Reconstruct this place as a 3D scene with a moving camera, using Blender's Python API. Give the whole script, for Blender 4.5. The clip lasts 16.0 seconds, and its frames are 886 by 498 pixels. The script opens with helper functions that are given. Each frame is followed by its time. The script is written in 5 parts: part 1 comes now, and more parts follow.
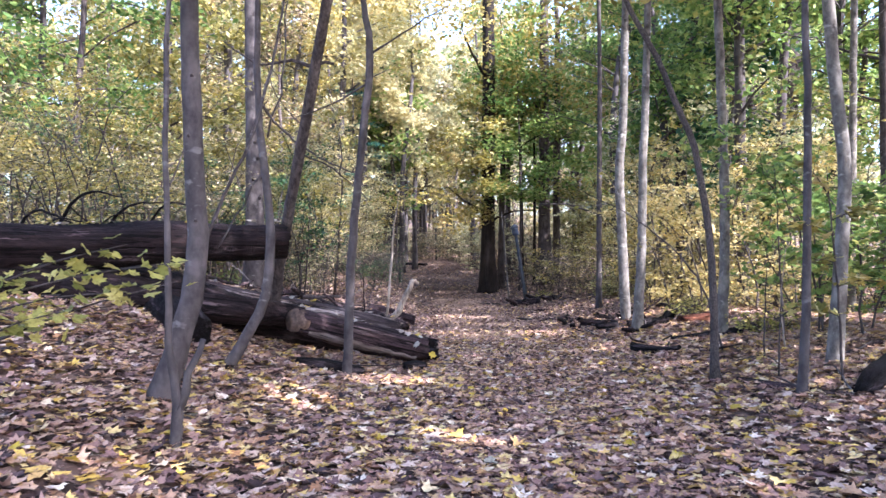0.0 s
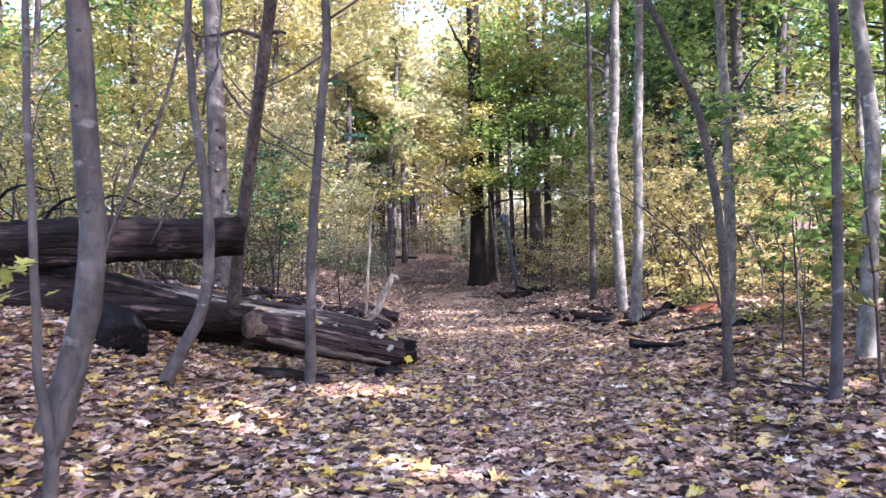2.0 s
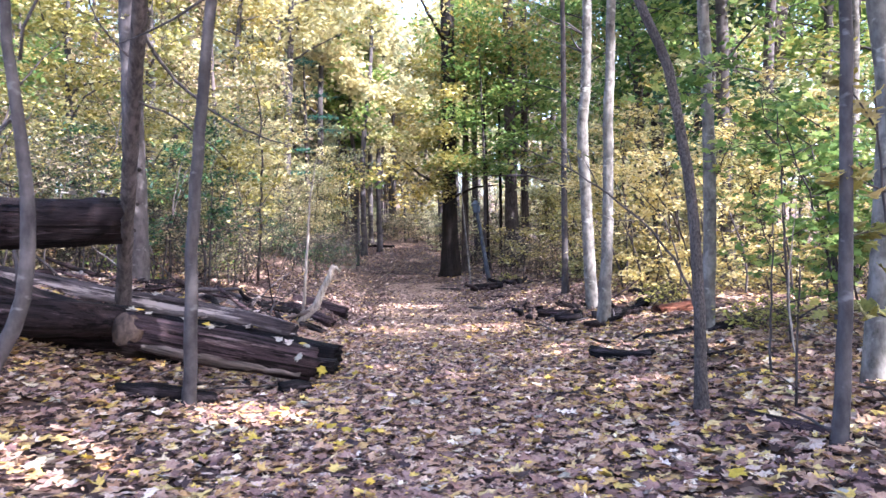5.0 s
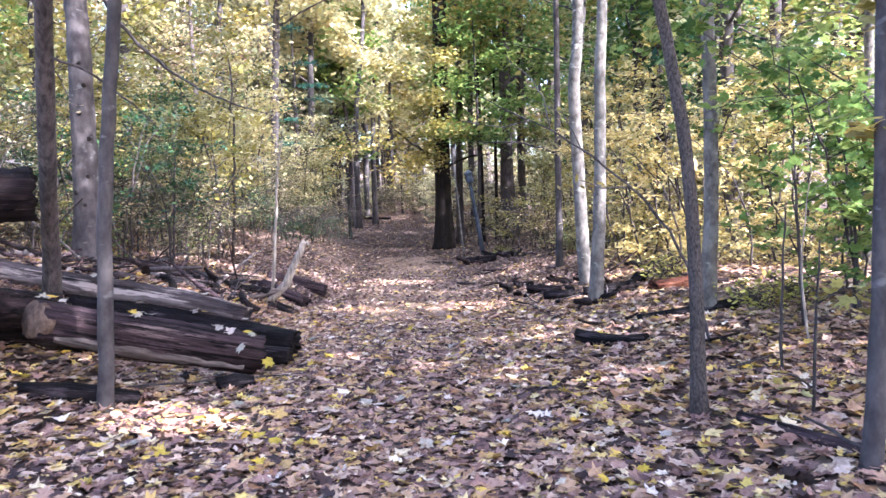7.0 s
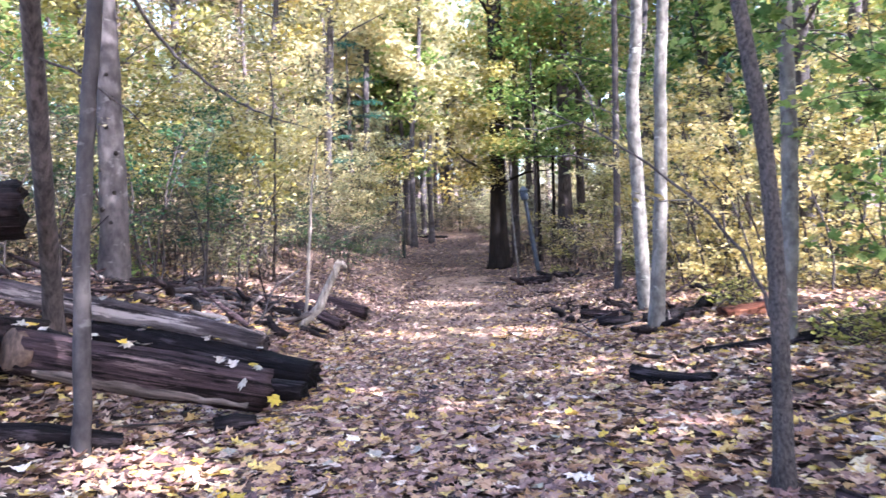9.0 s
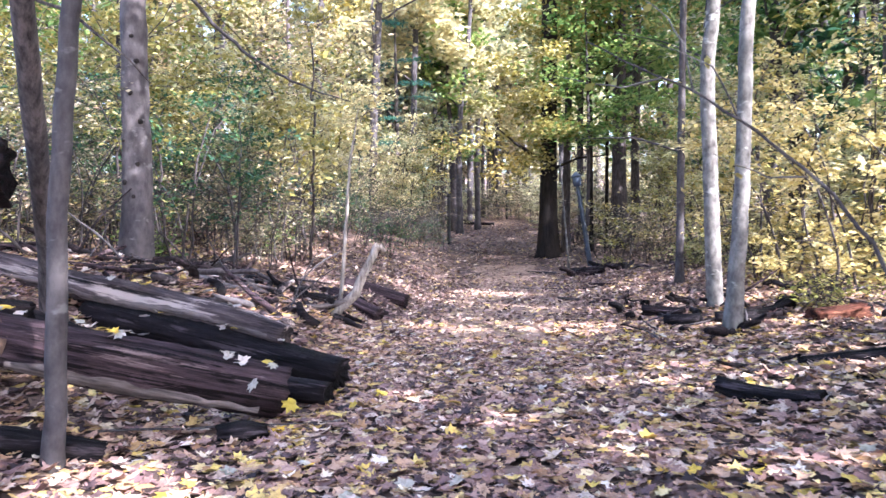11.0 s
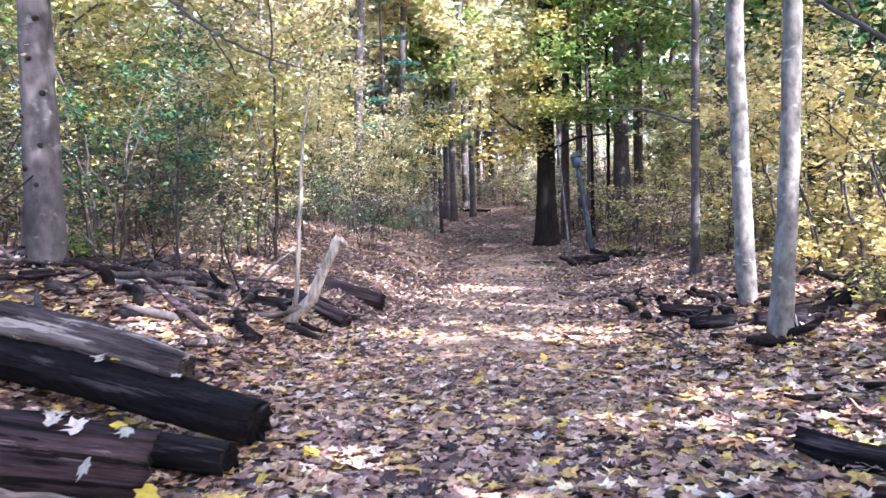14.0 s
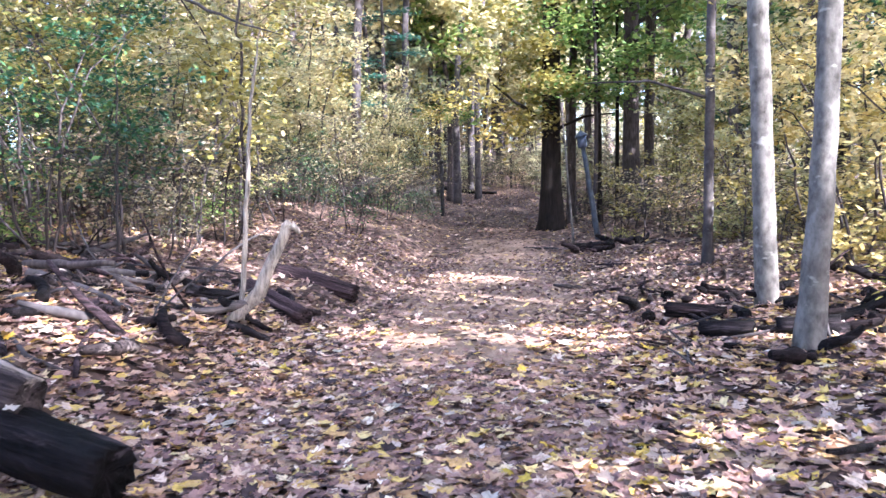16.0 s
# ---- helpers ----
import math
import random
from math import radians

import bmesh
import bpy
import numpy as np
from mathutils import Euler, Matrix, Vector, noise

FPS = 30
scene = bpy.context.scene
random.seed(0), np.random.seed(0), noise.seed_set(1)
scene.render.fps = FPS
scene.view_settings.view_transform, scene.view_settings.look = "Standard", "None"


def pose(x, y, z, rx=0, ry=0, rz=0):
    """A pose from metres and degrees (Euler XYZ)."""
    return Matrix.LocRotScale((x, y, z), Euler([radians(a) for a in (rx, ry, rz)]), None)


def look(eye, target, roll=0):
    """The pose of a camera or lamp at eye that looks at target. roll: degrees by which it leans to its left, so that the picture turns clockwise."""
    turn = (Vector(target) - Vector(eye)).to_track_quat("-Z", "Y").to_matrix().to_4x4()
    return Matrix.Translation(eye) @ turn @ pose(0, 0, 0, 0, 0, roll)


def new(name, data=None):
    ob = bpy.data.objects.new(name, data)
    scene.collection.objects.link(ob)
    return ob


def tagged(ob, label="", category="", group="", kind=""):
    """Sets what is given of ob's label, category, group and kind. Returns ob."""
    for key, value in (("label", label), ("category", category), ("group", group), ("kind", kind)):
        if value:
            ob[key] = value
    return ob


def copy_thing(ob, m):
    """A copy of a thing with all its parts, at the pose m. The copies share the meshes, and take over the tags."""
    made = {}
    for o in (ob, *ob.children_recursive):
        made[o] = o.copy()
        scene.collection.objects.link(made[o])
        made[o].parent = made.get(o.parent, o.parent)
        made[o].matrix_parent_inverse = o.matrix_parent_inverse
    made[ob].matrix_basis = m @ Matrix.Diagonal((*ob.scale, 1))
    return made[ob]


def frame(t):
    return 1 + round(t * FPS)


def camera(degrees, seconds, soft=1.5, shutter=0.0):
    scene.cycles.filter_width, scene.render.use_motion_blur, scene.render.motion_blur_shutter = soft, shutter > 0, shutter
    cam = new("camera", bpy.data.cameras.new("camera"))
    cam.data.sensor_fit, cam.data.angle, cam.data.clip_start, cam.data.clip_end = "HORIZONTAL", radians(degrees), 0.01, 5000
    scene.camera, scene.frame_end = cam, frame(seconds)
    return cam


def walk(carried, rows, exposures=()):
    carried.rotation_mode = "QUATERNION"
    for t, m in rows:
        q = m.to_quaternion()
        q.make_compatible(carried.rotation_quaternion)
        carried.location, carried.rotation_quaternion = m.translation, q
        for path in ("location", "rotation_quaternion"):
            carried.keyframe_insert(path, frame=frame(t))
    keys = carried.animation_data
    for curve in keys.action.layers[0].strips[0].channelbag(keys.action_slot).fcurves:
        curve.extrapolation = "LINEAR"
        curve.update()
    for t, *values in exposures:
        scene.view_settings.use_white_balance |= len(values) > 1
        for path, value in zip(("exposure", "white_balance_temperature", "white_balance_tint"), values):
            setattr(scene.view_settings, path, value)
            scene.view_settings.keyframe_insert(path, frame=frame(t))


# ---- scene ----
cam = camera(58.6, 16.0, shutter=0.5)
METRES, EYE, TILT, LEAN, TURN = 10.1, 1.5, 0.0, 0.0, 0.0
ROWS = [
    (0.0, 0.0, 0.0, 0.0, 0.01, 1.29, 0.54),
    (0.5, 0.0047, 0.029, 0.0014, -0.02, 1.05, 0.81),
    (1.0, 0.0162, 0.0592, 0.003, 0.01, 0.9, 1.08),
    (1.5, 0.0181, 0.0934, 0.0014, -0.19, 0.89, 1.72),
    (2.0, 0.0253, 0.1258, 0.0001, -0.41, 0.75, 1.96),
    (2.5, 0.0311, 0.1575, 0.0011, -0.33, 0.57, 1.35),
    (3.0, 0.0402, 0.1876, 0.002, -0.48, 0.5, 1.64),
    (3.5, 0.0584, 0.2163, 0.0011, -0.98, 0.29, 1.68),
    (4.0, 0.0702, 0.2448, 0.001, -1.3, 0.11, 1.31),
    (6.5, 0.136, 0.3811, 0.0012, -1.3, -1.5, 2.07),
    (7.0, 0.1409, 0.4083, 0.0017, -1.11, -2.19, 2.16),
    (7.5, 0.1505, 0.4348, 0.0007, -0.96, -2.19, 2.59),
    (8.0, 0.1577, 0.4577, 0.002, -0.23, -2.41, 2.2),
    (8.5, 0.1614, 0.4843, 0.0024, 0.61, -2.49, 2.34),
    (9.0, 0.1683, 0.5089, 0.0007, 3.34, -0.68, 2.11),
    (9.5, 0.1687, 0.53, -0.0011, 5.49, -0.96, 0.95),
    (10.0, 0.1662, 0.5567, -0.002, 5.46, -1.2, 0.74),
    (12.5, 0.1478, 0.7245, -0.0076, 8.61, -2.09, 0.76),
    (13.0, 0.1553, 0.757, -0.005, 7.02, -2.35, 1.05),
    (13.5, 0.1555, 0.7903, -0.0035, 6.73, -2.5, 1.26),
    (14.0, 0.1625, 0.8237, -0.0055, 6.55, -2.41, 1.88),
    (14.5, 0.1704, 0.8586, -0.0057, 6.92, -2.93, 1.66),
    (15.0, 0.1751, 0.8924, -0.0067, 7.04, -3.22, 1.64),
    (15.5, 0.1855, 0.9256, -0.0068, 7.24, -3.42, 1.43),
    (16.0, 0.19, 0.9605, -0.0063, 7.4, -3.68, 1.36),
]
walk(cam, [(t, pose(0, 0, EYE, TILT, LEAN, TURN) @ pose(METRES * x, METRES * y, METRES * z, 90 + pitch, roll, yaw)) for t, x, y, z, yaw, pitch, roll in ROWS],
     exposures=((0.0, 2.77, 5660, 20), (4.0, 3.04, 5600, 20), (16.0, 3.26, 5470, 19)))

# ---- light: a bright autumn sky and a low sun behind the walker's right shoulder ----
SUN_UP, SUN_AZ = radians(40), radians(128)     # azimuth clockwise from +y
SUN = Vector((math.sin(SUN_AZ) * math.cos(SUN_UP), math.cos(SUN_AZ) * math.cos(SUN_UP), math.sin(SUN_UP)))
world = bpy.data.worlds.new("sky")
scene.world = world
world.use_nodes = True
wn = world.node_tree.nodes
sky = wn.new("ShaderNodeTexSky")
sky.sky_type, sky.sun_disc, sky.sun_elevation, sky.sun_rotation = "NISHITA", False, SUN_UP, SUN_AZ
sky.air_density, sky.dust_density, sky.ozone_density = 1.0, 3.0, 1.0
world.node_tree.links.new(sky.outputs[0], wn["Background"].inputs[0])
wn["Background"].inputs[1].default_value = 0.15
sun_data = bpy.data.lights.new("sun", "SUN")
sun_data.energy, sun_data.angle, sun_data.color = 2.7, radians(0.5), (1.0, 0.94, 0.84)
new("sun", sun_data).matrix_world = look(SUN * 60, (0, 0, 0))


# ---- materials ----
def mat(name, rough=0.8, spec=0.3):
    m = bpy.data.materials.new(name)
    m.use_nodes = True
    b = m.node_tree.nodes["Principled BSDF"]
    b.inputs["Roughness"].default_value = rough
    b.inputs["Specular IOR Level"].default_value = spec
    return m, m.node_tree.nodes, m.node_tree.links, b


def ramp(nodes, links, source, stops, interp="LINEAR"):
    r = nodes.new("ShaderNodeValToRGB")
    r.color_ramp.interpolation = interp
    e = r.color_ramp.elements
    while len(e) < len(stops):
        e.new(0.5)
    for el, (p, c) in zip(e, stops):
        el.position, el.color = p, (*c, 1)
    links.new(source, r.inputs[0])
    return r.outputs[0]


def noise_tex(nodes, links, scale, detail=4, stretch=None, rough=0.55):
    t = nodes.new("ShaderNodeTexNoise")
    t.inputs["Scale"].default_value, t.inputs["Detail"].default_value, t.inputs["Roughness"].default_value = scale, detail, rough
    c = nodes.new("ShaderNodeTexCoord")
    if stretch:
        mp = nodes.new("ShaderNodeMapping")
        mp.inputs["Scale"].default_value = stretch
        links.new(c.outputs["Object"], mp.inputs[0])
        links.new(mp.outputs[0], t.inputs["Vector"])
    else:
        links.new(c.outputs["Object"], t.inputs["Vector"])
    return t.outputs["Fac"]


def mixed(nodes, links, kind, fac, a, b):
    m = nodes.new("ShaderNodeMix")
    m.data_type, m.blend_type = "RGBA", kind
    for s, v in ((m.inputs[0], fac), (m.inputs[6], a), (m.inputs[7], b)):
        if isinstance(v, bpy.types.NodeSocket):
            links.new(v, s)
        else:
            s.default_value = v if not isinstance(v, tuple) else (*v, 1)
    return m.outputs[2]


def bump(nodes, links, b, height, strength, dist):
    n = nodes.new("ShaderNodeBump")
    n.inputs["Strength"].default_value, n.inputs["Distance"].default_value = strength, dist
    links.new(height, n.inputs["Height"])
    links.new(n.outputs[0], b.inputs["Normal"])


def bark(name, dark, light, stretch=(14, 14, 2.2), depth=0.012, blotch=None):
    m, n, l, b = mat(name, 0.85, 0.2)
    fine = noise_tex(n, l, 1.0, 6, stretch, 0.65)
    col = ramp(n, l, fine, [(0.3, dark), (0.62, light)])
    big = noise_tex(n, l, 2.3, 3)
    tone = ramp(n, l, big, [(0.35, (0.62, 0.62, 0.62)), (0.65, (1.12, 1.1, 1.08))])
    col = mixed(n, l, "MULTIPLY", 1.0, col, tone)
    if blotch:
        spot = ramp(n, l, noise_tex(n, l, 1.0, 3, (5, 5, 9)), [(0.62, (0, 0, 0)), (0.70, (1, 1, 1))])
        col = mixed(n, l, "MIX", spot, col, blotch)
    l.new(col, b.inputs["Base Color"])
    bump(n, l, b, fine, 0.7, depth)
    return m


BARK_GREY = bark("smooth grey bark", (0.038, 0.032, 0.036), (0.105, 0.092, 0.094), (9, 9, 5), 0.006, (0.15, 0.14, 0.138))
BARK_PALE = bark("pale lichened bark", (0.052, 0.046, 0.043), (0.235, 0.218, 0.204), (10, 10, 6), 0.006, (0.32, 0.305, 0.28))
BARK_BROWN = bark("furrowed brown bark", (0.022, 0.017, 0.018), (0.125, 0.102, 0.10), (24, 24, 4.0), 0.02)
BARK_ROUGH = bark("scaly grey-brown bark", (0.010, 0.0085, 0.0085), (0.125, 0.105, 0.10), (85, 85, 40), 0.03)
# made near-black for the shaded, backlit oak: its shade is in the colour
BARK_DARK = bark("near-black bark with shade in its colour", (0.006, 0.005, 0.0045), (0.028, 0.021, 0.019), (18, 18, 1.6), 0.02)
TWIG = bark("twig bark", (0.026, 0.021, 0.022), (0.085, 0.070, 0.070), (20, 20, 5), 0.003)
SPLIT = bark("weathered split wood", (0.03, 0.024, 0.024), (0.19, 0.155, 0.145), (3, 34, 34), 0.008)
DEADWOOD = bark("bleached bare wood", (0.11, 0.088, 0.075), (0.46, 0.395, 0.34), (38, 38, 5), 0.012)


def log_material(name, dark, light, axis_stretch, worn_colour, amount=0.62):
    """Rotting wood: grain along the log's own x axis, cracks, and worn paler patches."""
    m, n, l, b = mat(name, 0.75, 0.12)
    fine = noise_tex(n, l, 1.0, 7, axis_stretch, 0.75)
    col = ramp(n, l, fine, [(0.36, dark), (0.52, tuple(0.45 * q for q in light)), (0.68, light)])
    worn = ramp(n, l, noise_tex(n, l, 1.0, 6, tuple(0.38 * s for s in axis_stretch), 0.7), [(amount, (0, 0, 0)), (amount + 0.07, (1, 1, 1))])
    col = mixed(n, l, "MIX", worn, col, worn_colour)
    crack = ramp(n, l, noise_tex(n, l, 1.0, 4, (axis_stretch[0] * 0.35, axis_stretch[1] * 1.3, axis_stretch[2] * 1.3), 0.6), [(0.40, (0.12, 0.11, 0.11)), (0.47, (1, 1, 1))])
    col = mixed(n, l, "MULTIPLY", 1.0, col, crack)
    l.new(col, b.inputs["Base Color"])
    bump(n, l, b, fine, 1.0, 0.035)
    return m


LOG_WET = log_material("wet rotting log bark", (0.004, 0.003, 0.0035), (0.038, 0.024, 0.026), (1.6, 18, 18), (0.13, 0.095, 0.10), 0.60)
LOG_BROWN = log_material("barkless brown log", (0.010, 0.006, 0.0075), (0.10, 0.064, 0.072), (1.2, 17, 22), (0.21, 0.155, 0.15), 0.59)
LOG_PALE = log_material("weathered log stripped of bark", (0.013, 0.009, 0.010), (0.14, 0.105, 0.105), (1.2, 14, 14), (0.38, 0.31, 0.28), 0.55)
LOG_RED = log_material("red rotten wood", (0.03, 0.010, 0.006), (0.17, 0.06, 0.035), (3, 14, 14), (0.26, 0.12, 0.07), 0.6)
LOG_BLACK = log_material("near-black log wood", (0.002, 0.002, 0.002), (0.020, 0.015, 0.018), (2, 18, 18), (0.07, 0.055, 0.062), 0.58)


def cut_wood():
    m, n, l, b = mat("sawn log end", 0.8, 0.2)
    f = noise_tex(n, l, 11, 6, None, 0.7)
    l.new(ramp(n, l, f, [(0.32, (0.04, 0.026, 0.021)), (0.5, (0.11, 0.072, 0.054)), (0.72, (0.22, 0.15, 0.11))]), b.inputs["Base Color"])
    bump(n, l, b, f, 0.6, 0.01)
    return m


CUT = cut_wood()


def mauve(stops):
    """Fallen leaves: more red and a little less blue in every tone."""
    return [(p, (min(1, 1.06 * r), g, 0.97 * b)) for p, (r, g, b) in stops]


def leaf_material(name, stops, through_light=0.45, rough=0.55, obj_tone=True):
    m, n, l, b = mat(name, rough, 0.25)
    g = n.new("ShaderNodeNewGeometry")
    col = ramp(n, l, g.outputs["Random Per Island"], stops)
    vein = ramp(n, l, noise_tex(n, l, 32, 4, None, 0.65), [(0.32, (0.52, 0.48, 0.45)), (0.5, (0.95, 0.95, 0.95)), (0.68, (1.12, 1.12, 1.12))])
    col = mixed(n, l, "MULTIPLY", 0.9, col, vein)
    if obj_tone:
        info = n.new("ShaderNodeObjectInfo")
        col = mixed(n, l, "MULTIPLY", 1.0, col, ramp(n, l, info.outputs["Random"], [(0.0, (0.60, 0.68, 0.64)), (0.35, (0.78, 0.82, 0.78)), (0.7, (1, 1, 1)), (1.0, (1.05, 0.97, 0.85))]))
    l.new(col, b.inputs["Base Color"])
    if through_light:
        tr = n.new("ShaderNodeBsdfTranslucent")
        l.new(col, tr.inputs[0])
        mx = n.new("ShaderNodeMixShader")
        mx.inputs[0].default_value = through_light
        l.new(b.outputs[0], mx.inputs[1])
        l.new(tr.outputs[0], mx.inputs[2])
        l.new(mx.outputs[0], n["Material Output"].inputs[0])
    return m


LEAF_YELLOW = leaf_material("yellow autumn leaves", [(0.0, (0.20, 0.19, 0.05)), (0.3, (0.43, 0.355, 0.09)), (0.65, (0.57, 0.475, 0.175)), (0.85, (0.62, 0.56, 0.33)), (1.0, (0.20, 0.25, 0.09))], 0.38)
# lighter than the yellow above: bright sun is put into the leaf colour
LEAF_PALE = leaf_material("yellow leaves brightened for sunlight", [(0.0, (0.42, 0.34, 0.11)), (0.4, (0.64, 0.54, 0.22)), (0.8, (0.74, 0.66, 0.39)), (1.0, (0.44, 0.42, 0.20))], 0.5)
# for distant trees and shrubs: the haze of the distance is in the colour
LEAF_HAZE = leaf_material("far leaves paled for haze", [(0.0, (0.38, 0.36, 0.20)), (0.35, (0.62, 0.56, 0.30)), (0.7, (0.76, 0.70, 0.45)), (1.0, (0.38, 0.43, 0.26))], 0.48)
LEAF_TEAL = leaf_material("blue-green hemlock needles", [(0.0, (0.04, 0.15, 0.13)), (0.6, (0.09, 0.25, 0.20)), (1.0, (0.18, 0.33, 0.23))], 0.4)
LEAF_OLIVE = leaf_material("olive and yellow leaves", [(0.0, (0.07, 0.095, 0.055)), (0.4, (0.23, 0.20, 0.11)), (0.70, (0.47, 0.38, 0.23)), (0.88, (0.58, 0.49, 0.38)), (1.0, (0.22, 0.13, 0.08))], 0.35)
LEAF_GREEN = leaf_material("green maple leaves", [(0.0, (0.08, 0.16, 0.05)), (0.5, (0.22, 0.34, 0.09)), (0.9, (0.40, 0.47, 0.15)), (1.0, (0.4, 0.36, 0.1))])
LEAF_LIME = leaf_material("yellow-green maple leaves", [(0.0, (0.22, 0.24, 0.06)), (0.5, (0.40, 0.38, 0.10)), (1.0, (0.52, 0.46, 0.15))], 0.4, 0.55, False)
LEAF_DEEP = leaf_material("deep green leaves", [(0.0, (0.025, 0.08, 0.05)), (0.6, (0.05, 0.13, 0.06)), (1.0, (0.14, 0.22, 0.06))], 0.3)
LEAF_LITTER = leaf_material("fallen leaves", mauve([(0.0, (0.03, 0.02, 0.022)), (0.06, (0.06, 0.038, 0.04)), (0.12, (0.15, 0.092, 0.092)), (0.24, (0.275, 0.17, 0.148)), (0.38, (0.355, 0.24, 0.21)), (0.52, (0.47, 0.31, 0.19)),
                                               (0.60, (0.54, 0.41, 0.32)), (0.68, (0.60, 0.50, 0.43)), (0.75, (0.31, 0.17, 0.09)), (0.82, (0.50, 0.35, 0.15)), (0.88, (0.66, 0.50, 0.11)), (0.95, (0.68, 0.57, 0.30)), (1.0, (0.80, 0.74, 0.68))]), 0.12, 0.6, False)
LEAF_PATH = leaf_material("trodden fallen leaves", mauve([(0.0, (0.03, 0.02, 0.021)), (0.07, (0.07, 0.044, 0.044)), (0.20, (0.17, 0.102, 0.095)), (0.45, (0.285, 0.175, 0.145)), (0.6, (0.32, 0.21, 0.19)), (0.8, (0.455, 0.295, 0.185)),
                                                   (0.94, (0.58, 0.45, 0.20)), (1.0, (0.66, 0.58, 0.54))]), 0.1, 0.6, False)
# browner mix, also darkened: shade on the far path is partly in the tone
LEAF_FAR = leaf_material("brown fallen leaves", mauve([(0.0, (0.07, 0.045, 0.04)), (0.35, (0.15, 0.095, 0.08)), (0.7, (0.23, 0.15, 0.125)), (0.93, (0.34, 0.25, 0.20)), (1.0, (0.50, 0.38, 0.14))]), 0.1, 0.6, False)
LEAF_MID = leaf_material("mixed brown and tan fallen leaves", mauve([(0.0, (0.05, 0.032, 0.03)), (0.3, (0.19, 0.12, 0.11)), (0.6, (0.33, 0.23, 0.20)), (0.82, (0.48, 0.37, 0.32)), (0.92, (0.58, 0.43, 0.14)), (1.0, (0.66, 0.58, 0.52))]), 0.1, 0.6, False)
LEAF_GOLD = leaf_material("fresh fallen yellow leaves", [(0.0, (0.48, 0.27, 0.04)), (0.5, (0.70, 0.47, 0.06)), (1.0, (0.76, 0.58, 0.13))], 0.2, 0.5, True)
LEAF_CREAM = leaf_material("bleached fallen leaves", [(0.0, (0.36, 0.28, 0.24)), (1.0, (0.64, 0.56, 0.49))], 0.15, 0.5, True)


def ground_material():
    m, n, l, b = mat("leaf-strewn forest soil", 0.9, 0.15)
    v = n.new("ShaderNodeTexVoronoi")
    v.inputs["Scale"].default_value = 9
    c = n.new("ShaderNodeTexCoord")
    l.new(c.outputs["Object"], v.inputs["Vector"])
    sep = n.new("ShaderNodeSeparateColor")
    l.new(v.outputs["Color"], sep.inputs[0])
    col = ramp(n, l, sep.outputs[0], [(0.0, (0.025, 0.017, 0.015)), (0.35, (0.08, 0.052, 0.045)), (0.7, (0.15, 0.10, 0.085)), (0.92, (0.26, 0.19, 0.15)), (1.0, (0.34, 0.25, 0.09))])
    tone = ramp(n, l, noise_tex(n, l, 0.5, 4), [(0.3, (0.65, 0.62, 0.6)), (0.7, (1.1, 1.08, 1.05))])
    l.new(mixed(n, l, "MULTIPLY", 1.0, col, tone), b.inputs["Base Color"])
    bump(n, l, b, v.outputs["Distance"], 0.6, 0.03)
    return m


SOIL = ground_material()


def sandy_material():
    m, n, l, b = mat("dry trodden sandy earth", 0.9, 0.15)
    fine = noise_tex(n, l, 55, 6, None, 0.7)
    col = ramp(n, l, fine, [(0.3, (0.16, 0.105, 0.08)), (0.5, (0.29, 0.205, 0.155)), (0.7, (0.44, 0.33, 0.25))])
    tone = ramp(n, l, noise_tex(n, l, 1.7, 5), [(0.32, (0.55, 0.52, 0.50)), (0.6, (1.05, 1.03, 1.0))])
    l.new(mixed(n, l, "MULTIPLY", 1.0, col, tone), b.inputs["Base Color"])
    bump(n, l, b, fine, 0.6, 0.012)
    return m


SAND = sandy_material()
POST_BLUE, n_, l_, b_ = mat("weathered blue-grey painted metal", 0.5, 0.4)
l_.new(ramp(n_, l_, noise_tex(n_, l_, 9, 5), [(0.3, (0.018, 0.024, 0.034)), (0.7, (0.06, 0.075, 0.10))]), b_.inputs["Base Color"])
POST_BLACK, n_, l_, b_ = mat("black painted post", 0.6, 0.3)
l_.new(ramp(n_, l_, noise_tex(n_, l_, 12, 4), [(0.3, (0.012, 0.012, 0.012)), (0.7, (0.045, 0.04, 0.04))]), b_.inputs["Base Color"])
GLASSY, n_, l_, b_ = mat("frosted lantern glass", 0.25, 0.5)
b_.inputs["Base Color"].default_value = (0.07, 0.09, 0.13, 1)


# ---- mesh helpers ----
def smoothstep(a, b, v):
    u = np.clip((v - a) / (b - a), 0, 1)
    return u * u * (3 - 2 * u)


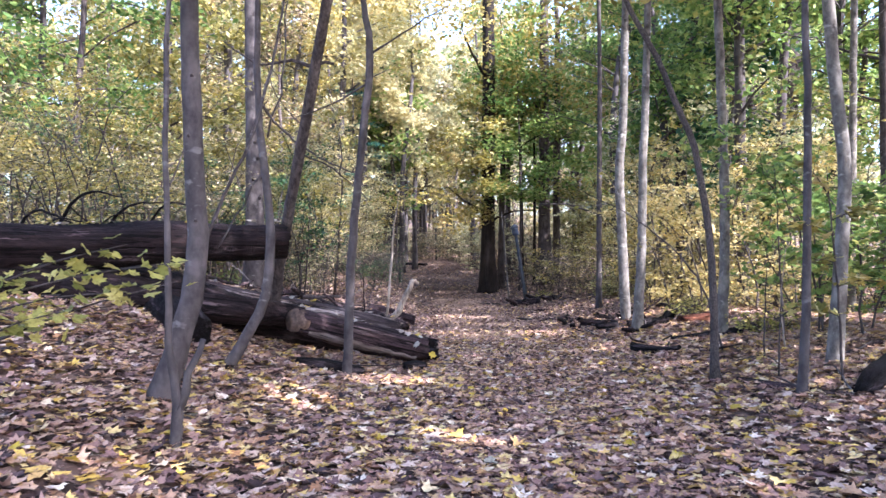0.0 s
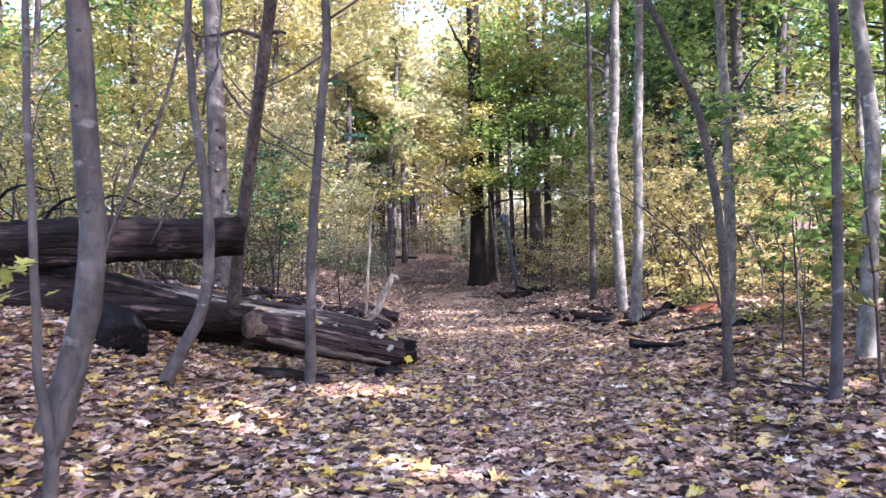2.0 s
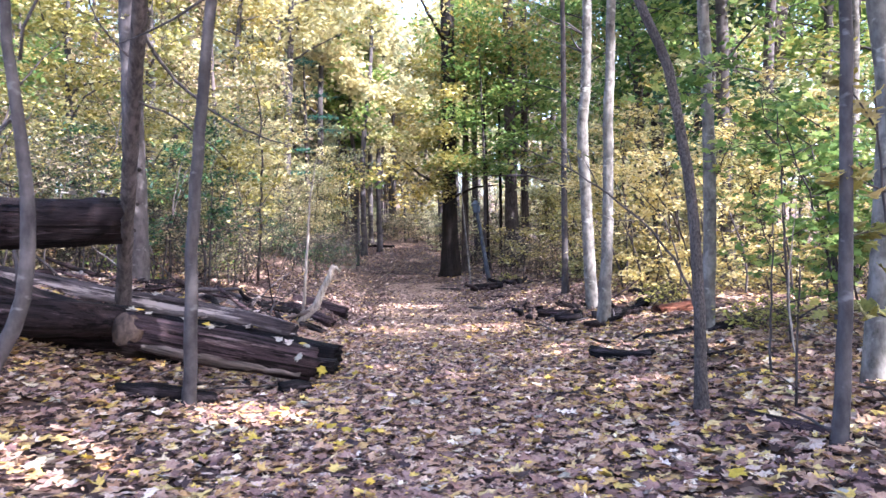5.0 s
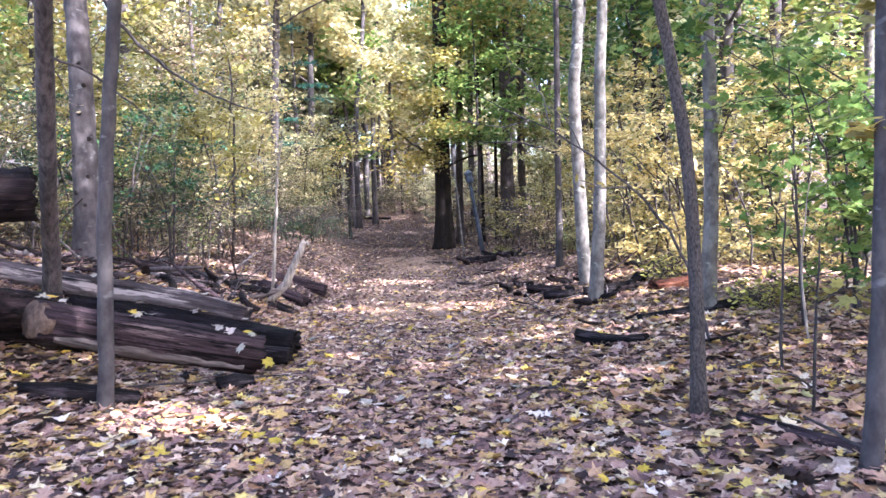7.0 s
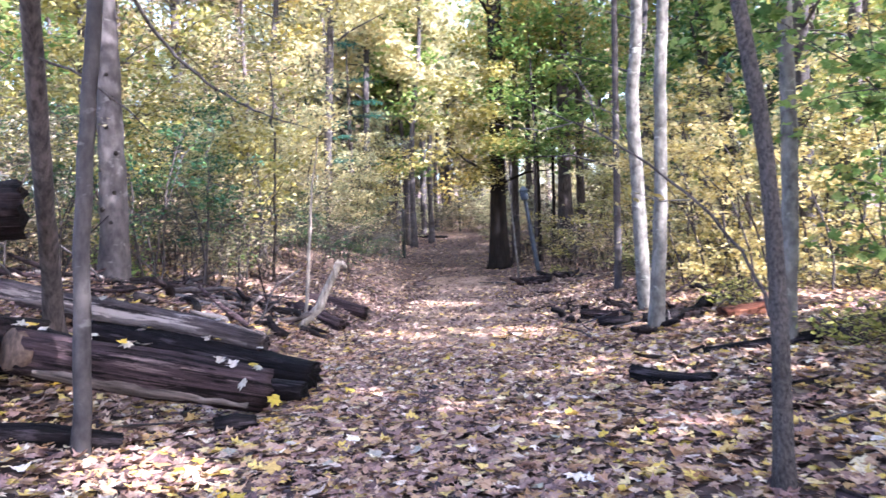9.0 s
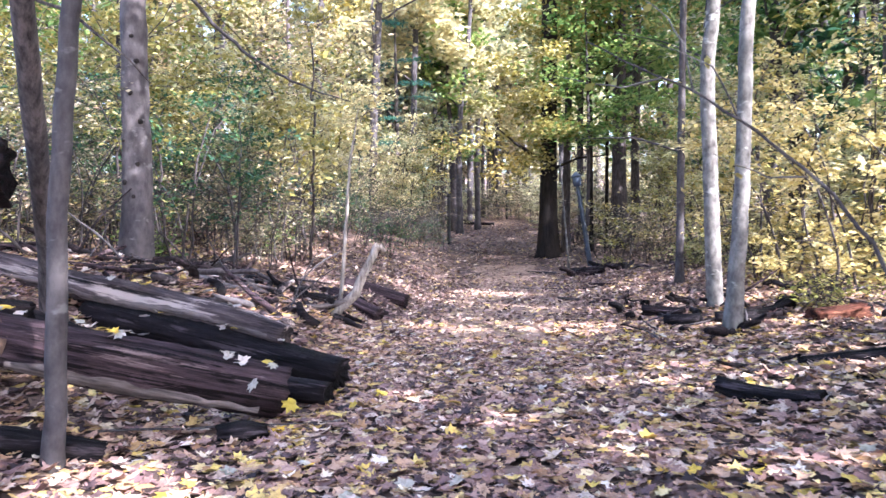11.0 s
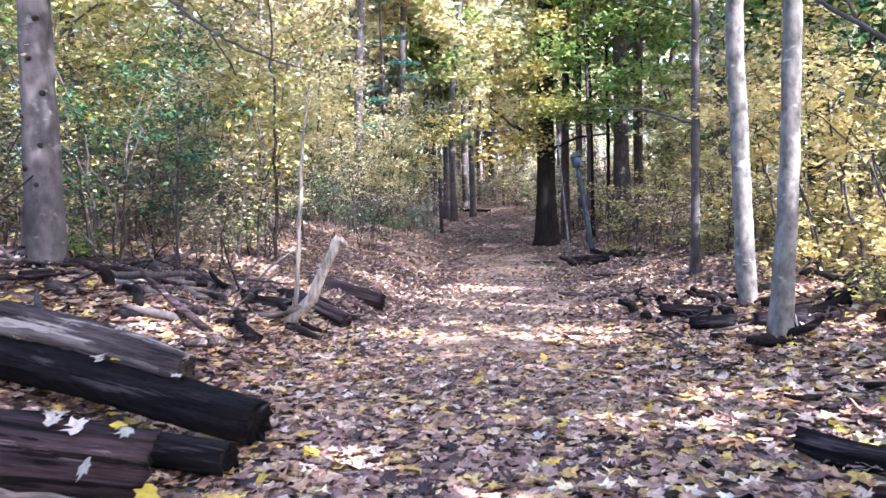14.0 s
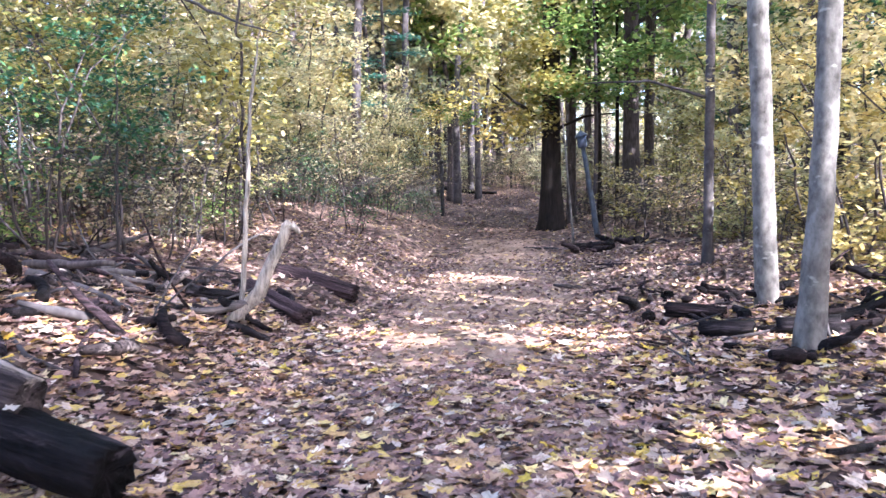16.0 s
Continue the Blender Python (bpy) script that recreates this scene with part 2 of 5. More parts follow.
def height(x, y):
    """The ground: a trodden level path, a bank to the west, a gentle rise to the east and a hillside far ahead."""
    x, y = np.asarray(x, float), np.asarray(y, float)
    foot = -1.15 + 0.35 * smoothstep(11, 16, y) + 0.2 * smoothstep(18, 21, y) - 0.45 * smoothstep(23, 29, y) - 1.7 * smoothstep(38, 62, y)
    u = np.maximum(0, foot - x)
    z = np.where(u > 3.2, 0.36 * 3.2 * 3.2 / 3.45 + 0.12 * (np.minimum(u, 40) - 3.2), 0.36 * u * u / (u + 0.25))
    z = z * (1 - 0.32 * smoothstep(15, 18, y) * (1 - smoothstep(23, 28, y))) * (1 - 0.45 * smoothstep(33, 42, y))
    z = z + np.where(x > 2.2, 0.11 * np.maximum(0, x - 2.2) * (1 - smoothstep(5, 9, x)) + 0.3 * smoothstep(4, 9, x), 0)
    z = z - 0.05 * smoothstep(12, 15, y) * (1 - smoothstep(24, 30, y))
    z = z + 0.2 * smoothstep(0.05, 0.75, u) * smoothstep(13.5, 16.5, y) * (1 - smoothstep(30, 38, y))
    v, w = np.maximum(0, np.minimum(y, 260) - 30), np.maximum(0, np.minimum(y, 260) - 65)
    z = z + 0.06 * v * v / (v + 4) + 0.03 * w * w / (w + 30)
    off = smoothstep(1.2, 4.0, np.abs(x - 0.9))
    return z + off * (0.06 * np.sin(1.7 * x + 0.8 * y) * np.sin(1.1 * y - 0.6 * x) + 0.03 * np.sin(4.1 * x + 1.3) * np.sin(3.7 * y))


def gz(x, y):
    return float(height(x, y))


def raw_mesh(name, verts, faces, material, smooth=True):
    """A mesh from arrays; faces is an (n, k) array or a list of such arrays."""
    blocks = faces if isinstance(faces, list) else [faces]
    me = bpy.data.meshes.new(name)
    verts = np.asarray(verts, np.float32)
    me.vertices.add(len(verts))
    me.vertices.foreach_set("co", verts.ravel())
    loops = np.concatenate([np.asarray(f, np.int32).ravel() for f in blocks])
    sizes = np.concatenate([np.full(len(f), f.shape[1], np.int32) for f in blocks])
    me.loops.add(len(loops))
    me.loops.foreach_set("vertex_index", loops)
    me.polygons.add(len(sizes))
    me.polygons.foreach_set("loop_start", np.concatenate([[0], np.cumsum(sizes)[:-1]]).astype(np.int32))
    if smooth:
        me.polygons.foreach_set("use_smooth", np.ones(len(sizes), bool))
    me.update(calc_edges=True)
    me.materials.append(material)
    return me


def part(name, mesh, parent, label="", kind=""):
    ob = new(name, mesh)
    ob.parent = parent
    return tagged(ob, label, kind=kind)


def thing(name, at, label, category, group="", kind=""):
    ob = new(name)
    ob.location = at
    return tagged(ob, label, category, group, kind)


def curve_points(pts, radii, step):
    """Catmull-Rom points and radii along a line of few stations."""
    p, r = np.array(pts, float), np.array(radii, float)
    q = np.vstack([2 * p[0] - p[1], p, 2 * p[-1] - p[-2]])
    out, rad = [], []
    for i in range(len(p) - 1):
        k = max(2, int(np.linalg.norm(p[i + 1] - p[i]) / step))
        a, b, c, d = q[i:i + 4]
        for t in np.arange(k) / k:
            out.append(0.5 * (2 * b + (c - a) * t + (2 * a - 5 * b + 4 * c - d) * t * t + (3 * b - a - 3 * c + d) * t ** 3))
            rad.append(r[i] * (1 - t) + r[i + 1] * t)
    return np.vstack([out, p[-1]]), np.append(rad, r[-1])


def tube(pts, radii, seg=8, step=0.3, rough=0.06, flare=0.0, seed=0, wobble=0.0, ribs=0.0):
    """Verts and faces of a tapered, slightly knobbly round limb, closed at both ends."""
    rng = np.random.default_rng(seed)
    c, r = curve_points(pts, radii, step)
    n = len(c)
    if wobble:
        c[1:-1] += rng.normal(0, wobble, (n - 2, 3))
    tan = np.gradient(c, axis=0)
    tan /= np.linalg.norm(tan, axis=1)[:, None] + 1e-9
    ref = np.array([1.0, 0, 0]) if abs(tan[:, 0]).mean() < 0.7 else np.array([0, 1.0, 0])
    a = np.cross(tan, ref)
    a /= np.linalg.norm(a, axis=1)[:, None] + 1e-9
    b = np.cross(tan, a)
    ang = np.arange(seg) * 2 * np.pi / seg
    prof = 1 + rough * rng.normal(0, 1, (n, seg)) * 0.5 + ribs * np.sin(ang * 5 + seed)[None, :] + ribs * 0.6 * rng.normal(0, 1, seg)[None, :]
    rr = r[:, None] * prof
    if flare:
        s = np.linalg.norm(c - c[0], axis=1)
        rr *= 1 + flare * np.exp(-s / (3.0 * r[0]))[:, None] * (1 + 0.45 * np.sin(ang * 4 + seed))[None, :]
    v = c[:, None, :] + rr[..., None] * (np.cos(ang)[None, :, None] * a[:, None, :] + np.sin(ang)[None, :, None] * b[:, None, :])
    v = np.vstack([v.reshape(-1, 3), c[0], c[-1]])
    i, j = np.meshgrid(np.arange(n - 1), np.arange(seg), indexing="ij")
    k = (j + 1) % seg
    quads = np.stack([i * seg + j, i * seg + k, (i + 1) * seg + k, (i + 1) * seg + j], -1).reshape(-1, 4)
    e = np.arange(seg)
    f = (e + 1) % seg
    caps = np.vstack([np.stack([f, e, np.full(seg, n * seg)], -1), np.stack([(n - 1) * seg + e, (n - 1) * seg + f, np.full(seg, n * seg + 1)], -1)])
    return v, [quads, caps]


def merge(pieces):
    verts, quads, tris, off = [], [], [], 0
    for v, (q, t) in pieces:
        verts.append(v)
        quads.append(q + off)
        tris.append(t + off)
        off += len(v)
    return np.vstack(verts), [np.vstack(quads), np.vstack(tris)]


def tube_part(name, parent, material, pts, radii, label="", **kw):
    v, f = tube(pts, radii, **kw)
    return part(name, raw_mesh(name, v - np.array(parent.location), f, material), parent, label)


MAPLE = [(0.0, -0.62), (0.40, -0.55), (0.44, -0.24), (0.96, -0.02), (0.62, 0.16), (0.70, 0.56), (0.27, 0.38), (0.0, 1.0),
         (-0.27, 0.38), (-0.70, 0.56), (-0.62, 0.16), (-0.96, -0.02), (-0.44, -0.24), (-0.40, -0.55)]
OVATE = [(0.0, -0.9), (0.42, -0.35), (0.46, 0.2), (0.0, 1.0), (-0.46, 0.2), (-0.42, -0.35)]
KITE = [(0.0, -0.9), (0.5, 0.0), (0.0, 1.0), (-0.5, 0.0)]


def leaf_cloud(places, size, shape, rng, tilt=0.5, curl=0.25, ups=None):
    """Verts and faces of many separate leaves: each a small fan round its middle rib, curled, at its own tilt and turn."""
    P = np.asarray(places, float)
    n, o = len(P), np.array(shape, float)
    k = len(o)
    flat = np.vstack([[0, 0], o])
    size = np.asarray(size) * np.ones(n)
    cu = rng.normal(0, curl, n)[:, None]
    x, y = flat[:, 0][None, :], flat[:, 1][None, :]
    z = cu * (x * x + 0.6 * y * y) + rng.normal(0, curl * 0.35, (n, k + 1)) + np.abs(x) * rng.uniform(-0.1, 0.4, n)[:, None] * (curl > 0)
    L = np.stack([np.broadcast_to(x, z.shape), np.broadcast_to(y, z.shape), z], -1) * size[:, None, None]
    yaw, tx, ty = rng.uniform(0, 2 * np.pi, n), rng.normal(0, tilt, n), rng.normal(0, tilt, n)
    cy, sy, cx, sx, cz, sz = np.cos(ty), np.sin(ty), np.cos(tx), np.sin(tx), np.cos(yaw), np.sin(yaw)
    X, Y, Z = L[..., 0], L[..., 1], L[..., 2]
    Y, Z = Y * cx[:, None] - Z * sx[:, None], Y * sx[:, None] + Z * cx[:, None]
    X, Z = X * cy[:, None] + Z * sy[:, None], -X * sy[:, None] + Z * cy[:, None]
    X, Y = X * cz[:, None] - Y * sz[:, None], X * sz[:, None] + Y * cz[:, None]
    V = np.stack([X, Y, Z], -1) + P[:, None, :]
    if k == 4:
        q = (np.arange(n) * 4)[:, None]
        return V[:, 1:].reshape(-1, 3), np.stack([np.hstack([q, q + 1, q + 2]), np.hstack([q, q + 2, q + 3])], 1).reshape(-1, 3)
    base = (np.arange(n) * (k + 1))[:, None]
    i = np.arange(k)
    F = np.stack([np.broadcast_to(base, (n, k)), base + 1 + i, base + 1 + (i + 1) % k], -1).reshape(-1, 3)
    return V.reshape(-1, 3), F


def along(rng, pts, count, lo=0.2, jitter=0.1, flat=0.6):
    """Random places round a polyline."""
    p = np.array(pts, float)
    t = rng.uniform(lo, 1, count) * (len(p) - 1)
    i = np.minimum(t.astype(int), len(p) - 2)
    f = (t - i)[:, None]
    return p[i] * (1 - f) + p[i + 1] * f + rng.normal(0, jitter, (count, 3)) * np.array([1, 1, flat])


# ---- ground ----
def axis(lo, hi, fine, far):
    near = np.arange(lo, hi + 1e-6, fine)
    grow = fine * np.cumsum(1.16 ** np.arange(1, 60))
    up, down = hi + grow, lo - grow
    return np.concatenate([down[down > -far][::-1], near, up[up < far]])


gx, gy = axis(-6, 8, 0.14, 420), axis(0, 30, 0.16, 420)
GX, GY = np.meshgrid(gx, gy)
rng = np.random.default_rng(3)
GZ = height(GX, GY) + rng.normal(0, 0.012, GX.shape) * (np.abs(GY - 14) < 30)
nx, ny = len(gx), len(gy)
gi, gj = np.meshgrid(np.arange(ny - 1), np.arange(nx - 1), indexing="ij")
a_ = (gi * nx + gj).ravel()
ground = new("ground", raw_mesh("ground", np.stack([GX, GY, GZ], -1).reshape(-1, 3), np.stack([a_, a_ + 1, a_ + nx + 1, a_ + nx], -1), SOIL))
tagged(ground, "purple-brown forest floor covered with fallen leaves", "ground", kind="structure")


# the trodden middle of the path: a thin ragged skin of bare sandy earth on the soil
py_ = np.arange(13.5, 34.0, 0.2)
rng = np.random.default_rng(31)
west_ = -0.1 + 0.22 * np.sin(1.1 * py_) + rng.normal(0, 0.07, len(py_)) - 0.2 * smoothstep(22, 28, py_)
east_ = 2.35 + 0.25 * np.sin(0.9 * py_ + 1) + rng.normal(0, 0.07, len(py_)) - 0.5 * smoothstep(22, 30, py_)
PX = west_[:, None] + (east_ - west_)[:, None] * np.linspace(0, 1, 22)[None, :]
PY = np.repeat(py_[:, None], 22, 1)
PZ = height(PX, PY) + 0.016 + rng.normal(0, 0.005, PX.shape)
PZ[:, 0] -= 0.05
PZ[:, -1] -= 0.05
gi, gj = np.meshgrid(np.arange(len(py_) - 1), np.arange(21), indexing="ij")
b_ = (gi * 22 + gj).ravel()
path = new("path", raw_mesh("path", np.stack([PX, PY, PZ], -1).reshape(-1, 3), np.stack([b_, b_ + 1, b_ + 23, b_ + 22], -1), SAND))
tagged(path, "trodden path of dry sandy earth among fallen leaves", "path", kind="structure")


def litter(name, label, x0, x1, y0, y1, count, sizes, shape, material, seed, keep=None, lift=0.03, tilt=0.22):
    r = np.random.default_rng(seed)
    x, y = r.uniform(x0, x1, count), r.uniform(y0, y1, count)
    if keep is not None:
        k = keep(x, y, r)
        x, y = x[k], y[k]
    z = height(x, y) + r.uniform(0.004, lift, len(x)) + 0.012
    v, f = leaf_cloud(np.stack([x, y, z], -1), r.uniform(*sizes, len(x)), shape, r, tilt, 0.2)
    ob = new(name, raw_mesh(name, v, f, material, False))
    return tagged(ob, label, "leaf litter", kind="stuff")


def on_path(x, y):
    mid = 0.95 - 0.6 * smoothstep(26, 40, y) - 0.3 * smoothstep(40, 60, y)
    return np.exp(-((x - mid) / 1.15) ** 4)


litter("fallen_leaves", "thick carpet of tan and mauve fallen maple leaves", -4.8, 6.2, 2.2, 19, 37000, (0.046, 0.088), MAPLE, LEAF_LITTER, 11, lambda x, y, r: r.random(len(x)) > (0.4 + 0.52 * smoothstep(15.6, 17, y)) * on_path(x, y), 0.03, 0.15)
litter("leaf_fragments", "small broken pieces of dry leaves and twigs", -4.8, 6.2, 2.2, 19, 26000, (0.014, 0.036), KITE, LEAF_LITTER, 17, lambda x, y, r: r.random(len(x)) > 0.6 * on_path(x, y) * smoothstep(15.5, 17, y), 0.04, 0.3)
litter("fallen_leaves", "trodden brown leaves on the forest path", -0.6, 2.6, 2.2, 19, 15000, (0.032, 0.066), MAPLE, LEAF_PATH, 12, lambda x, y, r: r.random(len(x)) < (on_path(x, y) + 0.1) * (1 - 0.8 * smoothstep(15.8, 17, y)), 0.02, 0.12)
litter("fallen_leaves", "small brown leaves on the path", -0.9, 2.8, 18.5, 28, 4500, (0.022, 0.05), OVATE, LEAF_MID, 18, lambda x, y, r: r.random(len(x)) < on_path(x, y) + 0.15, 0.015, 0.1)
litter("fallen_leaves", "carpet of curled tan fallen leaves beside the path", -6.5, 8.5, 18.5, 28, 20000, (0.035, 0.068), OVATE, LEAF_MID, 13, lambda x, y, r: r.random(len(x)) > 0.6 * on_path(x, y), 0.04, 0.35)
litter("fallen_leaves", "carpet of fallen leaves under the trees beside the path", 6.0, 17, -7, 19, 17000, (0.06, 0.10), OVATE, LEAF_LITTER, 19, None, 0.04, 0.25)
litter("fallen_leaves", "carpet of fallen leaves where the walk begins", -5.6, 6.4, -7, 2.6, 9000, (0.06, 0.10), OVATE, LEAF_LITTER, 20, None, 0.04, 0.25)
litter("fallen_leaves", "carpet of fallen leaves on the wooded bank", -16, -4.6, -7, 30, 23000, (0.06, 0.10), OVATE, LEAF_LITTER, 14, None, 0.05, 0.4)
# lighter mix here: sun under the far trees is partly in the leaf tone
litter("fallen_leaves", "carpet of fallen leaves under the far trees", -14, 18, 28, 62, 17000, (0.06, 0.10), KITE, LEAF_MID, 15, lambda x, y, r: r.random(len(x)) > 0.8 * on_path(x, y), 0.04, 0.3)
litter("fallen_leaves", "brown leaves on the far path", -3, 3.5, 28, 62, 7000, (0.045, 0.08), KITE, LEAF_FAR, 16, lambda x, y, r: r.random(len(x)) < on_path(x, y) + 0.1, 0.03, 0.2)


# crown leaves are cut out of the sun's way to these spots: x, y, radius
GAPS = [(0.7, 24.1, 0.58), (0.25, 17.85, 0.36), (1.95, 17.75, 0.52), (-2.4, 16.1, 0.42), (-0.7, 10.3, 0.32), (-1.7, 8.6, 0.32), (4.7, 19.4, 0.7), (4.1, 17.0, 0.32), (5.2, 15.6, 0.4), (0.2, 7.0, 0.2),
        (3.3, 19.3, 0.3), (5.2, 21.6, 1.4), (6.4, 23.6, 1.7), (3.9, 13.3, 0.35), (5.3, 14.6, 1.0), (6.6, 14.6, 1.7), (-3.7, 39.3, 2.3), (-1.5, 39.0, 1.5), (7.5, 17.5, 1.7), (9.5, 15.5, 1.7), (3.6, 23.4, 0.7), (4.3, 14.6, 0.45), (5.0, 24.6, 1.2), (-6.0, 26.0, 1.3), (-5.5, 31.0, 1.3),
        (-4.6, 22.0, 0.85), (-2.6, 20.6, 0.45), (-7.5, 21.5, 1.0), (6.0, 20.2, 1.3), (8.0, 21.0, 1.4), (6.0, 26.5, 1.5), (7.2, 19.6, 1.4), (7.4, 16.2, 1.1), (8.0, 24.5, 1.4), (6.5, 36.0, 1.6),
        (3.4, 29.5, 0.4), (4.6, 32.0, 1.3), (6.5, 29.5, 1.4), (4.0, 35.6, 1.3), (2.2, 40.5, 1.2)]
# the same cuts to light a trunk between two heights: x, y, low, high, radius, number of gaps
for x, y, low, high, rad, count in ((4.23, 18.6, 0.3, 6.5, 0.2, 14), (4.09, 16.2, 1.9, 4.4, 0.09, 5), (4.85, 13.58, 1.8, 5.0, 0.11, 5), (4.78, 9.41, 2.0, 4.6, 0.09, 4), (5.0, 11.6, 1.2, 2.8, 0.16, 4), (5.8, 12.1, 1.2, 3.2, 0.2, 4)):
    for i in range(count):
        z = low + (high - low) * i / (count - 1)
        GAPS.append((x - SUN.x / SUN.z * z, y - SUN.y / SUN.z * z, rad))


# picks the leaves that stand between the sun and a spot to be lit
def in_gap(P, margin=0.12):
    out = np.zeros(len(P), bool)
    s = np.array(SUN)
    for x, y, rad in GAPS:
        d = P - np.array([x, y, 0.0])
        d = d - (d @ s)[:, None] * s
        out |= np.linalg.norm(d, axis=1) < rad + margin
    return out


# ---- trees ----
def trunk_tree(name, label, pts, radii, material, top=None, crown=None, group="", seed=1, flare=0.5, limbs=(), seg=12, low=5.0, leaves=1500, size=0.11, spread=2.2):
    """A tree on a fitted trunk line that goes on upwards to `top`, with boughs and a crown above `low`; limbs are extra (points, radii)."""
    r = np.random.default_rng(seed)
    p = [list(map(float, q)) for q in pts]
    p[0][2] = gz(p[0][0], p[0][1]) - 0.12
    rad = list(radii)
    if top:
        d = (np.array(p[-1]) - np.array(p[-2]))
        d = d / np.linalg.norm(d) * 0.35 + np.array([0, 0, 0.65])
        z0 = p[-1][2]
        mid = np.array(p[-1]) + d * (top - z0) * 0.5
        end = mid + np.array([r.normal(0, 0.3), r.normal(0, 0.3), (top - z0) * 0.5])
        p += [list(mid), list(end)]
        rad += [rad[-1] * 0.75, rad[-1] * 0.18]
    t = thing(name, (p[0][0], p[0][1], gz(p[0][0], p[0][1])), label, "tree", group)
    v, f = tube(p, rad, seg, 0.22, 0.05, flare, seed, 0.004)
    part("trunk", raw_mesh("trunk", v - np.array(t.location), f, material), t)
    for q, w in limbs:
        tube_part("branch", t, material, q, w, seg=6, step=0.18, wobble=0.012, seed=seed + 3)
    if crown:
        c, rr = curve_points(p, rad, 0.3)
        boughs, spots = [], []
        for i in range(16):
            k = r.choice(np.nonzero(c[:, 2] > min(low, c[-1, 2] - 1.5))[0])
            a, ln = r.uniform(0, 2 * np.pi), spread * r.uniform(0.5, 1.1)
            q = [c[k], c[k] + np.array([math.cos(a) * ln * 0.5, math.sin(a) * ln * 0.5, 0.25 * ln]), c[k] + np.array([math.cos(a + 0.3) * ln, math.sin(a + 0.3) * ln, 0.35 * ln])]
            if i < 9:
                boughs.append(tube(q, [max(0.012, rr[k] * 0.4), 0.02, 0.006], 5, 0.4, 0.03, 0, i, 0.02))
            spots.append(along(r, q, leaves // 16, 0.25, 0.32 * spread / 2))
        for bv, bf in boughs:
            part("bough", raw_mesh("bough", bv - np.array(t.location), bf, material), t)
        P = np.vstack(spots)
        # leaves that would block a chosen sun spot are dropped
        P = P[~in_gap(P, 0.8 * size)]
        lv, lf = leaf_cloud(P, r.uniform(0.6, 1.1, len(P)) * size, KITE, r, 0.6, 0.15)
        part("crown", raw_mesh("crown", lv - np.array(t.location), lf, crown, False), t, kind="stuff")
    return t


tree_a = trunk_tree("beech_tree", "slender smooth grey beech with a curved foot", [(-2.40, 6.55, 0.4), (-2.17, 6.55, 0.97), (-2.04, 6.55, 1.53), (-2.06, 6.55, 2.33), (-2.09, 6.55, 3.04), (-2.1, 6.55, 3.75)],
           [0.115, 0.094, 0.089, 0.084, 0.08, 0.075], BARK_GREY, 10, LEAF_YELLOW, seed=21, flare=0.12)
trunk_tree("sapling", "thin grey forked sapling beside the path", [(-1.92, 5.63, 0.2), (-1.89, 5.63, 0.55), (-1.96, 5.63, 0.95), (-1.96, 5.63, 1.79), (-1.98, 5.63, 2.46), (-1.97, 5.63, 3.14)],
           [0.044, 0.042, 0.028, 0.023, 0.022, 0.02], BARK_GREY, 5.5, LEAF_YELLOW, seed=22, flare=0.2, seg=8, leaves=320, spread=0.9, low=4.2,
           limbs=[([(-1.89, 5.63, 0.5), (-1.80, 5.65, 0.75), (-1.72, 5.66, 1.0)], [0.036, 0.03, 0.02])])
trunk_tree("sapling", "grey sapling with a strongly bowed foot", [(-2.53, 9.03, 0.43), (-2.23, 9.03, 0.76), (-2.03, 9.03, 1.21), (-1.97, 9.03, 1.86), (-2.03, 9.03, 2.64), (-2.11, 9.03, 3.42), (-2.11, 9.03, 4.6)],
           [0.075, 0.062, 0.058, 0.052, 0.045, 0.039, 0.032], BARK_GREY, 8, LEAF_YELLOW, seed=23, flare=0.15, seg=10, leaves=700, spread=1.4,
           limbs=[([(-2.04, 9.03, 2.6), (-2.3, 9.1, 2.25), (-2.62, 9.2, 1.75)], [0.018, 0.013, 0.008]), ([(-2.0, 9.03, 3.0), (-1.85, 9.0, 3.5), (-1.75, 9.0, 4.6)], [0.014, 0.012, 0.008])])
tree_b = trunk_tree("maple_tree", "stout grey tree with knotty bark on the bank", [(-4.12, 17, 1.0), (-4.07, 17, 1.5), (-4.05, 17, 2.51), (-4.06, 17, 4.35)], [0.215, 0.205, 0.198, 0.18], BARK_GREY, 18, LEAF_YELLOW, seed=24, leaves=3200, spread=3.6, low=7, flare=0.25, seg=16,
           limbs=[([(-4.06, 17.05, 7.4), (-4.75, 19.6, 6.2), (-4.2, 20.8, 5.15), (-3.0, 21, 4.3), (-1.86, 21, 3.87)], [0.06, 0.042, 0.034, 0.026, 0.008])])
